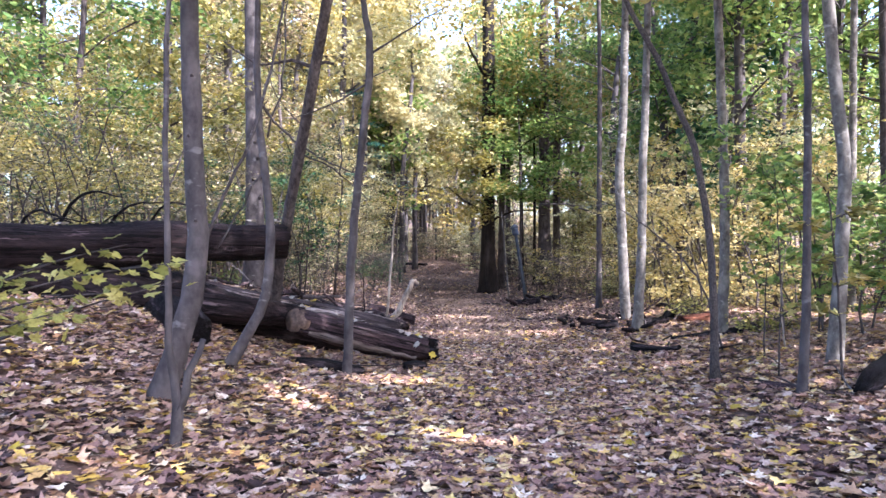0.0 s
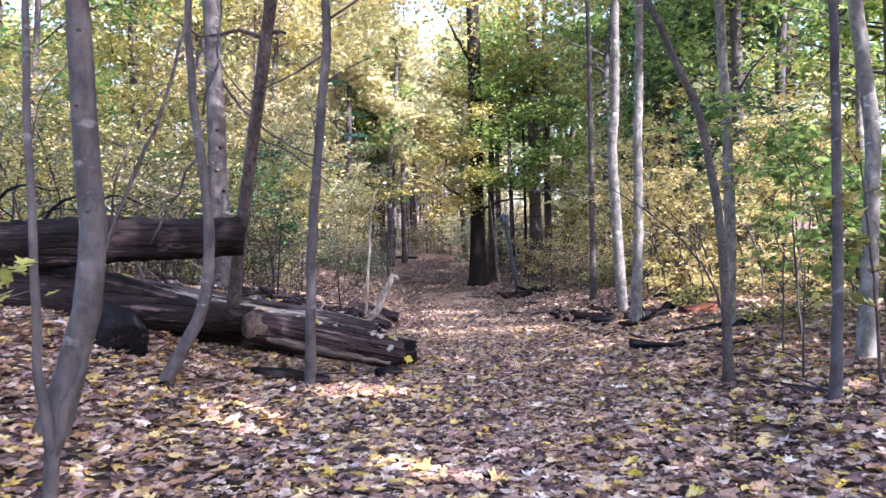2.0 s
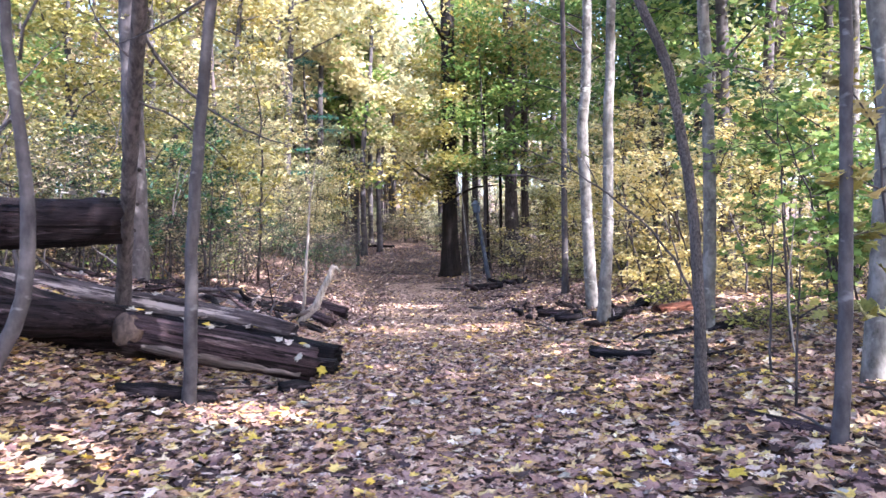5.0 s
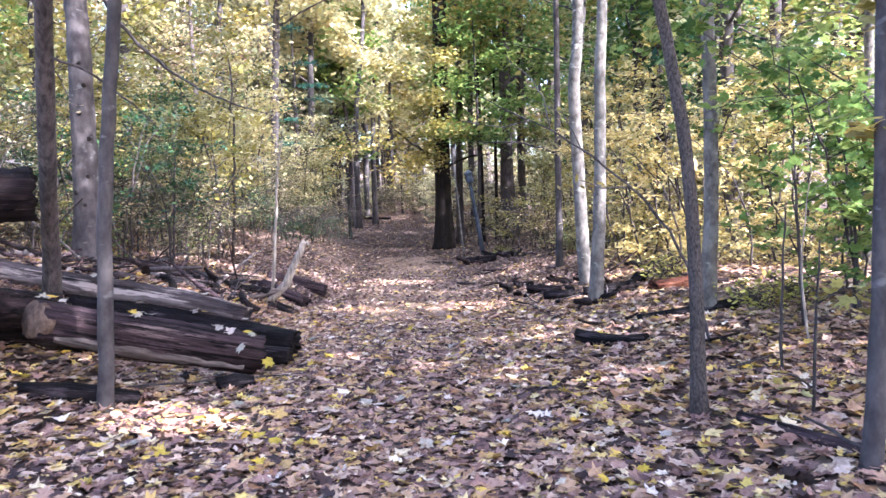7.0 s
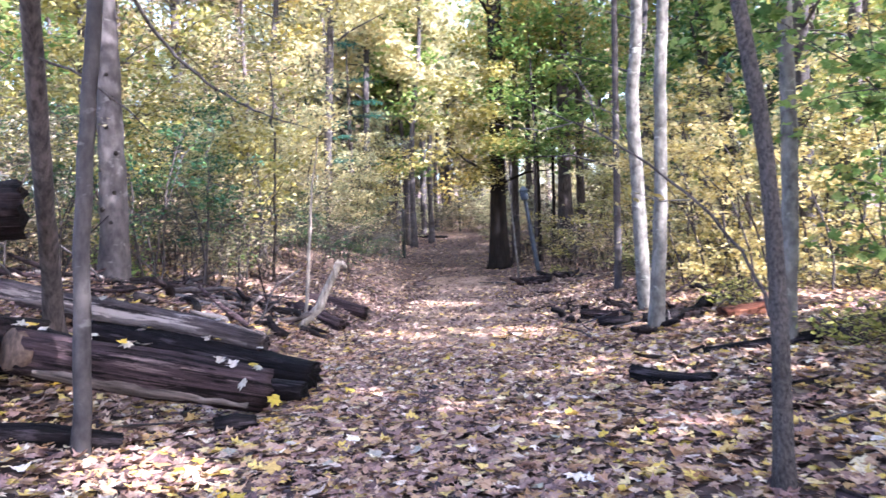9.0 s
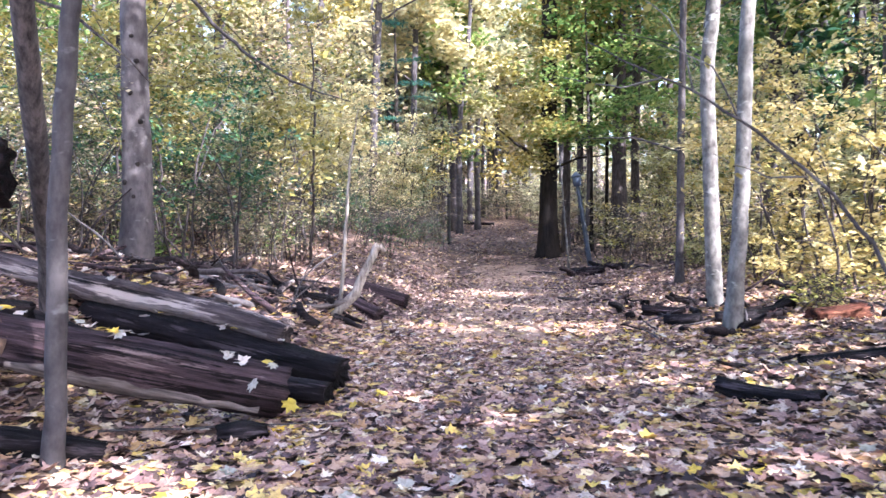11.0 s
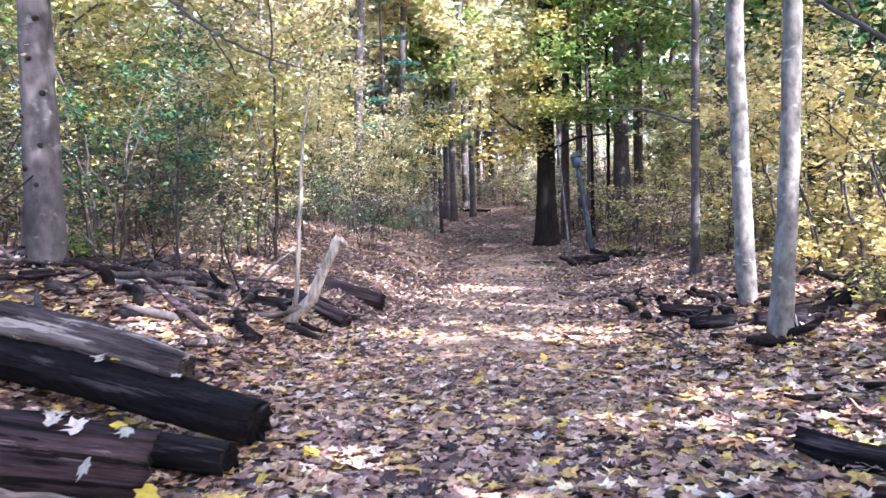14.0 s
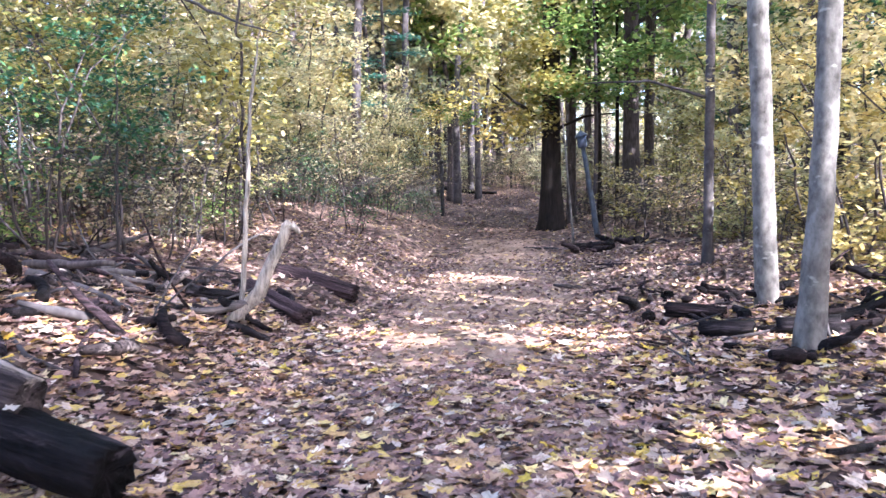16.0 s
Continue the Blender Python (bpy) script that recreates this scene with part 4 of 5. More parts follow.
yellow = [shrub("shrub", "understorey shrub with yellow leaves", LEAF_YELLOW, 3.6, 1.7, 4, 1500, 0.07, 61, sparse=1.3), shrub("shrub", "tall thin yellow understorey shrub", LEAF_PALE, 4.8, 1.7, 4, 1500, 0.075, 62, sparse=1.4)]
olive = [shrub("shrub", "olive and yellow thicket shrub", LEAF_OLIVE, 2.8, 1.6, 4, 1300, 0.06, 63, sparse=1.3), shrub("shrub", "thin twiggy shrub with olive leaves", LEAF_OLIVE, 3.6, 1.6, 4, 1100, 0.065, 64, sparse=1.6)]
scatter(yellow + olive + olive + deep, spread_places(20, 54, -13, -2.6, 19.5, 46, 1.2, lambda x, y: x < -3.2), 21, 0.7, 1.15)
scatter([shrub("shrub", "low tangled thicket shrub with olive leaves", LEAF_OLIVE, 1.9, 1.4, 6, 800, 0.05, 73, sparse=1.4), shrub("shrub", "low twiggy shrub with deep green leaves", LEAF_DEEP, 1.7, 1.2, 5, 700, 0.05, 74, sparse=1.4)],
        spread_places(30, 34, -11, -2.4, 18.6, 36, 1.1, lambda x, y: x < -3.3 + 0.05 * (y - 18)) + spread_places(31, 6, 6.6, 14, 25, 40, 1.8, lambda x, y: True), 32, 0.75, 1.15)
scatter([shrub("shrub", "yellow shrub on the bank", LEAF_YELLOW, 4.6, 2.0, 6, 2600, 0.06, 65), shrub("shrub", "olive shrub on the bank", LEAF_OLIVE, 3.4, 1.8, 6, 2200, 0.055, 66)],
        spread_places(22, 20, -14, -5.0, 12.5, 22, 1.7, lambda x, y: x < -5.5), 23)
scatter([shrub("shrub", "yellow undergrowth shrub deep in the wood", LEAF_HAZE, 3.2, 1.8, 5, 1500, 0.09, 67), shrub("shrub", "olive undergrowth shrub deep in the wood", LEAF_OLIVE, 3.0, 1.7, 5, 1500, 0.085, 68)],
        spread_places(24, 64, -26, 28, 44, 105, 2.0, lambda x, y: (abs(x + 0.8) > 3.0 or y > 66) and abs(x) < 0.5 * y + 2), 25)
scatter([shrub("bramble", "dark leafless bramble tangle with few olive leaves", LEAF_OLIVE, 1.5, 1.5, 9, 260, 0.045, 84, group="brambles", sparse=1.3, lowest=0.05)], spread_places(85, 12, -9, -2.2, 18.8, 34, 1.3, lambda x, y: x < -2.8) + [(-3.0, 36.0), (-3.9, 41.0), (-4.2, 45.0), (3.4, 41.0)], 86, 0.7, 1.1)


def hemlock(x, y, h, seed):
    """A slim conifer: tiers of level boughs, each with flat sprays of short needles."""
    r = np.random.default_rng(seed)
    t = thing("hemlock_tree", (x, y, gz(x, y)), "slim blue-green hemlock with level tiers of boughs", "tree", "hemlocks beyond the path")
    tube_part("trunk", t, BARK_BROWN, [(x, y, gz(x, y) - 0.2), (x + 0.05, y, gz(x, y) + h * 0.5), (x, y, gz(x, y) + h)], [0.15, 0.1, 0.02], seg=9, step=0.5, seed=seed)
    spots = []
    for i in range(16):
        z, a = h * r.uniform(0.34, 0.98), r.uniform(0, 2 * np.pi)
        ln = (1.1 - z / h) * r.uniform(2.2, 3.6) + 0.4
        d = np.array([math.cos(a), math.sin(a), -0.06]) * ln
        q = [np.array([0, 0, z]), np.array([0, 0, z + 0.1]) + d * 0.5, np.array([0, 0, z]) + d]
        part("bough", raw_mesh("bough", *tube(q, [0.03, 0.02, 0.006], 4, 0.5, 0.03, 0, i), BARK_BROWN), t)
        spots.append(along(r, q, 130, 0.15, 0.28, 0.12))
    P = np.vstack(spots)
    v, f = leaf_cloud(P, r.uniform(0.6, 1.1, len(P)) * 0.11, KITE, r, 0.25, 0.1)
    part("needles", raw_mesh("needles", v, f, LEAF_TEAL, False), t, kind="stuff")


for k_, (x_, y_, h_) in enumerate(((-4.9, 43.2, 11.0), (-3.9, 53.0, 13.0))):
    hemlock(x_, y_, h_, 610 + k_)
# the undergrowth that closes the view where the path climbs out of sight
scatter([shrub("shrub", "olive and tan shrub on the far slope", LEAF_OLIVE, 2.6, 1.6, 6, 1500, 0.085, 95, lowest=0.05), shrub("shrub", "yellow shrub on the far slope, paled for haze", LEAF_HAZE, 3.4, 1.7, 6, 1700, 0.09, 96, lowest=0.05)],
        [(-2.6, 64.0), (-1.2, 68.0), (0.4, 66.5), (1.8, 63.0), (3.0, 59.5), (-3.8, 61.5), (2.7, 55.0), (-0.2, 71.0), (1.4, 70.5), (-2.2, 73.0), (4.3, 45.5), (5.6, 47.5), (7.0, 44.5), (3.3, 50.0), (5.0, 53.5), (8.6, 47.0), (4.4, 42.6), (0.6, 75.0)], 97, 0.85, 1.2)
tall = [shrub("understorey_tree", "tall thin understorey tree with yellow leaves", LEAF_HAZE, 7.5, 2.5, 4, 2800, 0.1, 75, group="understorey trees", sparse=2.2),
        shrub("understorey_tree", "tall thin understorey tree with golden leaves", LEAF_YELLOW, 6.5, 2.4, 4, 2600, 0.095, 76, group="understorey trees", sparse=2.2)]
scatter(tall, spread_places(40, 30, -15, -3.4, 22, 48, 2.0, lambda x, y: x < -4.0 or y > 30) + spread_places(41, 32, -26, 22, 50, 92, 3.0, lambda x, y: (abs(x + 0.8) > 3.6 or y > 68) and abs(x) < 0.5 * y) + spread_places(43, 10, 6.5, 16, 22, 42, 2.6, lambda x, y: True), 42, 0.8, 1.25)
scatter([shrub("shrub", "golden small-leaved shrub beside the path", LEAF_PALE, 4.4, 1.9, 7, 3600, 0.075, 69, lowest=0.04)], [(6.2, 20.6), (7.4, 22.5), (8.8, 20.0), (6.6, 27.5), (9.8, 24.5), (7.3, 20.4)], 26, 0.85, 1.1)
scatter([shrub("maple_shrub", "maple sapling with broad green leaves", LEAF_GREEN, 3.2, 1.6, 5, 1500, 0.085, 70, MAPLE, lowest=0.22)], [(5.7, 12.0), (6.8, 13.6), (7.4, 11.2), (8.9, 13.2), (11.6, 18.6), (9.4, 11.6)], 27, 0.8, 1.05)
scatter([shrub("shrub", "low yellow-leaved shrub at the edge of the wood", LEAF_YELLOW, 1.3, 1.2, 6, 1000, 0.055, 87, lowest=0.03), shrub("shrub", "low straggling shrub with pale golden leaves", LEAF_PALE, 1.0, 1.1, 6, 800, 0.055, 88, lowest=0.03)],
        [(6.2, 22.4), (7.2, 22.0), (8.4, 22.8), (9.6, 21.6), (6.6, 24.4), (8.8, 24.8), (10.6, 23.2), (10.8, 20.4), (12.0, 19.2), (7.4, 25.8), (9.8, 27.2), (11.8, 22.0), (5.9, 27.0), (7.0, 29.5)], 89, 0.8, 1.2)
scatter([shrub("shrub", "low green and yellow shrub", LEAF_OLIVE, 1.3, 0.9, 6, 900, 0.05, 71), shrub("shrub", "low shrub with bright green leaves", LEAF_GREEN, 0.7, 0.7, 6, 700, 0.05, 72)],
        [(5.3, 30.2), (6.2, 25), (-4.8, 19), (-3.4, 20.5), (-6, 18), (4.4, 34.5), (-4.6, 24), (5.4, 33), (6.4, 30.4), (-3.6, 38.5)], 28, 0.9, 1.5)


# ---- logs ----
def log(name, label, pts, radii, material, seed, seg=26, ribs=0.09, cut=(True, True), group="", split=None, skew=0.0):
    """A rotting log: furrowed and uneven, with ragged ends; its own x axis runs along the grain. split: (low angle, high angle) of a strip of bare wood; skew: how slantwise the first end is sawn."""
    r = np.random.default_rng(seed)
    P = np.array(pts, float)
    d = P[-1] - P[0]
    d /= np.linalg.norm(d)
    side = np.cross((0, 0, 1), d)
    side /= np.linalg.norm(side)
    R = np.stack([d, side, np.cross(d, side)], 1)
    t = new(name)
    t.matrix_basis = Matrix.LocRotScale(Vector(P[0]), Matrix(R.tolist()).to_quaternion(), None)
    tagged(t, label, "log", group)
    L = (P - P[0]) @ R
    c, rad = curve_points(L, radii, 0.07)
    n = len(c)
    ang = np.arange(seg) * 2 * np.pi / seg
    furrow = ribs * (np.sin(5 * ang + seed) * 0.5 + np.sin(9 * ang + 2 * seed) * 0.35 + np.sin(13 * ang + seed) * 0.3)
    s = c[:, 0][:, None]
    uneven = 1 + furrow[None, :] * (0.7 + 0.5 * np.sin(2.1 * s + ang[None, :] * 2 + seed)) + 0.05 * np.sin(3.3 * s + seed + ang[None, :]) + 0.022 * r.normal(0, 1, (n, seg)) - 0.11 * smoothstep(0.55, 0.8, np.sin(1.3 * s + 2.3 * seed) * np.sin(2 * ang[None, :] + 0.9 * s + seed))
    rr = rad[:, None] * uneven
    V = np.stack([np.broadcast_to(s, rr.shape).copy(), c[:, 1][:, None] + rr * np.cos(ang), c[:, 2][:, None] + rr * np.sin(ang)], -1)
    for e, sign in ((0, -1), (n - 1, 1)):
        V[e, :, 0] += sign * r.uniform(0, 0.35, seg) * radii[0 if e == 0 else -1]
    if skew:
        V[..., 0] -= skew * (V[..., 1] - c[:, 1][:, None]) * np.clip(1 - s / 0.7, 0, 1)
    ends = np.array([c[0] + [0.25 * radii[0], 0, 0], c[-1] - [0.25 * radii[-1], 0, 0]])
    ii, jj = np.meshgrid(np.arange(n - 1), np.arange(seg), indexing="ij")
    kk = (jj + 1) % seg
    quads = np.stack([ii * seg + jj, ii * seg + kk, (ii + 1) * seg + kk, (ii + 1) * seg + jj], -1).reshape(-1, 4)
    e, f = np.arange(seg), (np.arange(seg) + 1) % seg
    caps = np.vstack([np.stack([f, e, np.full(seg, n * seg)], -1), np.stack([(n - 1) * seg + e, (n - 1) * seg + f, np.full(seg, n * seg + 1)], -1)])
    part("bark", raw_mesh("bark", np.vstack([V.reshape(-1, 3), ends]), [quads, caps], material), t)
    for end in (0, -1):
        if cut[end]:
            o = -0.012 if end == 0 else 0.012
            v, fc = tube([c[end] + [o * 4, 0, 0], c[end] - [o * 4, 0, 0]], [radii[end] * 0.98, radii[end] * 0.95], 20, 0.3, 0.08, 0, seed)
            if end == 0:
                v[:, 0] -= skew * (v[:, 1] - c[0, 1])
            part("cut_end", raw_mesh("cut_end", v, fc, CUT), t, "weathered brown end grain")
    if split:
        m = 7
        q = np.linspace(0, 1, m)[None, :]
        lo = radians(split[0]) + 0.10 * np.sin(4 * s + seed) + 0.05 * r.normal(0, 1, (n, 1))
        hi = radians(split[1]) + 0.14 * np.sin(2.7 * s) + 0.06 * r.normal(0, 1, (n, 1))
        a = lo * (1 - q) + hi * q
        w = rad[:, None] * (1.05 + 0.05 * np.sin(np.pi * q) + 0.012 * r.normal(0, 1, (n, m))) - 0.05 * rad[:, None] * (np.abs(2 * q - 1) > 0.9)
        S = np.stack([np.broadcast_to(s, a.shape), c[:, 1][:, None] + w * np.cos(a), c[:, 2][:, None] + w * np.sin(a)], -1)
        ii, jj = np.meshgrid(np.arange(2, n - 3), np.arange(m - 1), indexing="ij")
        part("bare_wood", raw_mesh("bare_wood", S.reshape(-1, 3), np.stack([ii * m + jj, ii * m + jj + 1, (ii + 1) * m + jj + 1, (ii + 1) * m + jj], -1).reshape(-1, 4), SPLIT), t, "strip of pale bare wood")
    return t


log("fallen_log", "long dark fallen trunk jutting over the pile", [(-9.2, 8.9, 2.05), (-5.78, 10.3, 1.80), (-4.21, 11.0, 1.86), (-2.4, 11.8, 1.9)], [0.33, 0.31, 0.29, 0.25], LOG_WET, 81, cut=(False, False))
log("fallen_log", "dark rotting trunk at the bottom of the pile", [(-5.9, 10.9, 1.5), (-4.1, 11.4, 1.12), (-2.9, 11.9, 0.74), (-2.2, 12.2, 0.5), (-1.6, 12.45, 0.34)], [0.34, 0.35, 0.29, 0.23, 0.15], LOG_WET, 82, cut=(False, False))
low = log("fallen_log", "brown barkless log with a pale split underside", [(-2.05, 11.15, 0.76), (-1.2, 11.55, 0.49), (-0.33, 11.98, 0.23)], [0.175, 0.205, 0.19], LOG_BROWN, 83, cut=(True, False), split=(205, 238), skew=0.5)
log("fallen_log", "wet black log lying behind the brown one", [(-2.9, 13.8, 0.62), (-1.4, 13.5, 0.38), (-0.16, 13.15, 0.16)], [0.17, 0.17, 0.15], LOG_BLACK, 84, cut=(False, False))
log("fallen_log", "bleached log with a dark stub end", [(-5.2, 14.3, 1.3), (-3.0, 13.9, 0.88), (-1.43, 13.6, 0.62), (-0.74, 13.4, 0.46)], [0.17, 0.16, 0.14, 0.105], LOG_PALE, 85, cut=(False, False), split=(175, 205))
log("fallen_log", "thick dark trunk at the back of the pile", [(-7.4, 9.8, 1.6), (-4.9, 10.6, 1.25), (-3.5, 11.1, 1.0)], [0.32, 0.3, 0.26], LOG_WET, 105, cut=(False, False))
log("log_stub", "short black log end lying among leaves", [(-3.78, 10.6, 0.95), (-3.38, 10.05, 0.80), (-3.1, 9.68, 0.68)], [0.27, 0.29, 0.26], LOG_BLACK, 86, cut=(False, False))
log("small_log", "short grey-brown log beside the path", [(-1.95, 20.7, 0.42), (-1.4, 20.6, 0.30), (-0.78, 20.5, 0.13)], [0.125, 0.135, 0.13], LOG_BROWN, 87, cut=(False, False))
log("small_log", "short blue-grey log among sticks", [(-1.7, 18.9, 0.38), (-0.88, 18.5, 0.1)], [0.13, 0.115], LOG_BROWN, 88, cut=(False, False))
log("small_log", "short black log with one end raised", [(3.0, 12.62, 0.21), (3.15, 12.5, 0.17), (3.4, 12.3, 0.165), (3.62, 12.18, 0.2)], [0.065, 0.08, 0.075, 0.075], LOG_BLACK, 89, cut=(False, False))
log("small_log", "black log under the trees", [(3.95, 13.7, gz(3.95, 13.7) + 0.03), (5.3, 13.45, gz(5.3, 13.45) + 0.05)], [0.08, 0.09], LOG_BLACK, 90, cut=(False, False))
log("small_log", "dark log at the foot of the oak", [(2.55, 29.3, 0.12), (3.2, 29.5, 0.16)], [0.14, 0.12], LOG_BLACK, 91, cut=(False, False))
log("small_log", "black stick log in the rubble", [(3.35, 17.2, 0.16), (3.75, 17.05, 0.2)], [0.10, 0.08], LOG_BLACK, 92, cut=(False, False))
log("small_log", "black stick log in the rubble", [(3.95, 16.95, 0.22), (4.4, 16.8, 0.28)], [0.09, 0.08], LOG_BLACK, 93, cut=(False, False))
log("small_log", "grey log in the rubble", [(3.2, 18.4, 0.18), (3.75, 18.2, 0.16)], [0.08, 0.08], LOG_WET, 94, cut=(False, False))
log("small_log", "curved dark branch lying on the ground", [(4.3, 17.2, 0.25), (4.8, 17.3, 0.3), (5.15, 17.4, 0.55)], [0.08, 0.08, 0.05], LOG_BLACK, 95, cut=(False, False))
log("small_log", "reddish rotten log among leaves", [(4.75, 15.7, 0.34), (5.35, 15.9, 0.4)], [0.15, 0.14], LOG_RED, 96, cut=(False, False))
log("small_log", "dark rotten stump by the tree", [(4.05, 7.72, 0.2), (4.3, 7.95, 0.34), (4.7, 8.3, 0.42)], [0.08, 0.12, 0.13], LOG_BLACK, 97, cut=(False, False))
log("small_log", "grey stick log at the foot of the tree", [(3.4, 9.15, 0.17), (3.72, 8.1, 0.20)], [0.035, 0.042], LOG_BROWN, 98, cut=(False, False))
log("small_log", "far fallen trunk across the slope", [(-6.5, 60.8, gz(-6.5, 60.8) + 0.12), (-4.1, 60.6, gz(-4.1, 60.6) + 0.16), (-2.6, 60.9, gz(-2.6, 60.9) + 0.1), (-1.2, 60.5, gz(-1.2, 60.5) + 0.1)], [0.11, 0.14, 0.13, 0.09], LOG_BLACK, 99, cut=(False, False))


def stick(name, label, pts, radii, material, seed=1, group=""):
    t = thing(name, tuple(pts[0]), label, "stick", group)
    tube_part("stem", t, material, pts, radii, seg=8, step=0.12, rough=0.08, wobble=0.006, seed=seed)
    return t


stick("dead_sapling", "thin bleached dead stem standing upright", [(-1.27, 17.6, 0.2), (-1.17, 17.6, 1.4), (-1.08, 17.6, 2.45), (-0.95, 17.6, 3.2)], [0.032, 0.027, 0.02, 0.006], DEADWOOD, 2)
stick("broken_branch", "pale broken branch pointing up", [(-1.34, 17.42, gz(-1.34, 17.42) + 0.02), (-1.16, 17.4, 0.36), (-1.01, 17.4, 0.52), (-0.86, 17.4, 0.82), (-0.68, 17.4, 1.17), (-0.63, 17.4, 1.2), (-0.55, 17.42, 1.12)], [0.05, 0.064, 0.074, 0.062, 0.055, 0.046, 0.02], DEADWOOD, 3)
stick("broken_branch", "short bleached stub of the broken branch", [(-1.75, 17.3, gz(-1.75, 17.3) + 0.05), (-1.45, 17.35, gz(-1.45, 17.35) + 0.09), (-1.1, 17.38, 0.42)], [0.025, 0.04, 0.05], SPLIT, 8)
limb = stick("leaning_branch", "long dead branch leaning over the ground", [(4.07, 11.5, 0.2), (3.68, 11.5, 1.33), (2.88, 11.5, 2.12), (1.93, 11.5, 2.65)], [0.018, 0.014, 0.010, 0.004], BARK_GREY, 4)
for a_, b_, c_ in (((2.88, 11.5, 2.12), (2.7, 11.45, 2.45), (2.35, 11.4, 2.6)), ((2.4, 11.5, 2.4), (2.15, 11.5, 2.35), (1.75, 11.45, 2.42)), ((3.3, 11.5, 1.75), (3.05, 11.45, 1.75), (2.7, 11.4, 1.9)), ((2.6, 11.5, 2.3), (2.5, 11.5, 2.7), (2.2, 11.5, 3.0))):
    tube_part("twig", limb, BARK_PALE, [a_, b_, c_], [0.008, 0.006, 0.003], seg=5, step=0.1, wobble=0.008, seed=11)
    P_ = along(np.random.default_rng(int(100 * c_[0])), [a_, b_, c_], 5, 0.5, 0.05)
    v_, f_ = leaf_cloud(P_, 0.05, OVATE, np.random.default_rng(int(90 * c_[0])), 0.5, 0.2)
    part("leaves", raw_mesh("leaves", v_ - np.array(limb.location), f_, LEAF_YELLOW, False), limb, kind="stuff")
stick("leaning_stick", "thin pale stick leaning by the oak", [(2.68, 32.1, 0), (2.55, 32.1, 1.8), (2.4, 32.1, 3.7)], [0.035, 0.028, 0.015], BARK_PALE, 5)

# ---- posts ----
lamp = thing("lamp_post", (3.38, 32.16, gz(3.38, 32.16)), "leaning blue-grey lamp post beside the path", "lamp post")
tube_part("pole", lamp, POST_BLUE, [(3.38, 32.16, 0.0), (3.1, 32.16, 1.95), (2.97, 32.16, 2.75)], [0.085, 0.07, 0.065], seg=12, rough=0.0, step=0.5)
lantern = tube_part("lantern", lamp, GLASSY, [(2.97, 32.16, 2.75), (2.93, 32.16, 3.05)], [0.13, 0.15], "pale glass lantern", seg=8, rough=0.0)
v_, f_ = tube([(2.93, 32.16, 3.05), (2.92, 32.16, 3.1), (2.9, 32.16, 3.22)], [0.19, 0.17, 0.03], seg=12, rough=0.0)
part("cap", raw_mesh("cap", v_ - np.array(lamp.location), f_, POST_BLUE), lantern, "dark metal cap")
for x, y, h0 in ((-2.3, 42.0, 2.1), (-0.59, 68.3, 2.6)):
    post = thing("marker_post", (x, y, gz(x, y)), "thin black marker post beside the path", "post", "marker posts")
    tube_part("shaft", post, POST_BLACK, [(x, y, gz(x, y) - 0.2), (x, y, gz(x, y) + h0)], [0.085, 0.075], seg=10, rough=0.02)
    tube_part("cap", post, POST_BLACK, [(x, y, gz(x, y) + h0), (x, y, gz(x, y) + h0 + 0.12)], [0.11, 0.09], seg=10, rough=0.0)


# ---- brushwood ----
def brush(label, group, x0, x1, y0, y1, count, seed, thick=(0.012, 0.05), length=(0.4, 1.5), rise=0.25, woods=(LOG_WET, TWIG, LOG_BROWN, BARK_GREY)):
    r = random.Random(seed)
    for i in range(count):
        x, y, a, ln = r.uniform(x0, x1), r.uniform(y0, y1), r.uniform(0, 6.28), r.uniform(*length)
        w = r.uniform(*thick)
        e = (x + ln * math.cos(a), y + ln * math.sin(a))
        m = ((x + e[0]) / 2 + r.uniform(-.1, .1), (y + e[1]) / 2 + r.uniform(-.1, .1))
        z0, z1 = gz(x, y) + w * 0.7, gz(*e) + w + (r.random() ** 2) * rise * ln
        stick("fallen_branch", label, [(x, y, z0), (*m, max(gz(*m) + w * 0.6, (z0 + z1) / 2)), (*e, z1)], [w, w * 0.85, w * 0.5], r.choice(woods), seed * 100 + i, group)


brush("dark dead branch lying in the brush heap", "brushwood on the bank", -5.6, -1.4, 14.6, 19.4, 95, 41, (0.014, 0.06), (0.25, 1.2), 0.35)
brush("dark dead branch lying beside the path", "brushwood under the pale trees", 2.9, 6.2, 15.6, 20.5, 60, 42, (0.007, 0.028), (0.2, 0.8), 0.55)
brush("stubby black chunk of rotten wood", "rotten wood under the pale trees", 2.9, 5.7, 15.8, 20.2, 48, 47, (0.035, 0.08), (0.1, 0.32), 0.6, (LOG_BLACK, LOG_WET))
brush("black chunk of rotten wood by the oak", "rotten wood under the pale trees", 2.6, 4.2, 28.6, 30.6, 16, 48, (0.05, 0.11), (0.15, 0.6), 0.5, (LOG_BLACK, LOG_WET))
brush("thin dead stick on the leaves", "loose sticks", 3.2, 5.6, 7.6, 14.5, 22, 43, (0.008, 0.035), (0.3, 1.0))
brush("thin dead stick on the leaves", "loose sticks", 2.2, 5.5, 21, 32, 22, 44, (0.012, 0.04), (0.4, 1.4))
brush("thin twiggy dead branch sticking up from the brush heap", "brushwood on the bank", -4.6, -1.6, 15.2, 19.6, 30, 50, (0.008, 0.022), (0.5, 1.1), 1.1)
brush("thin dead stick on the bank", "loose sticks", -6.5, -3.4, 7.5, 13.5, 16, 45, (0.008, 0.03), (0.4, 1.3))
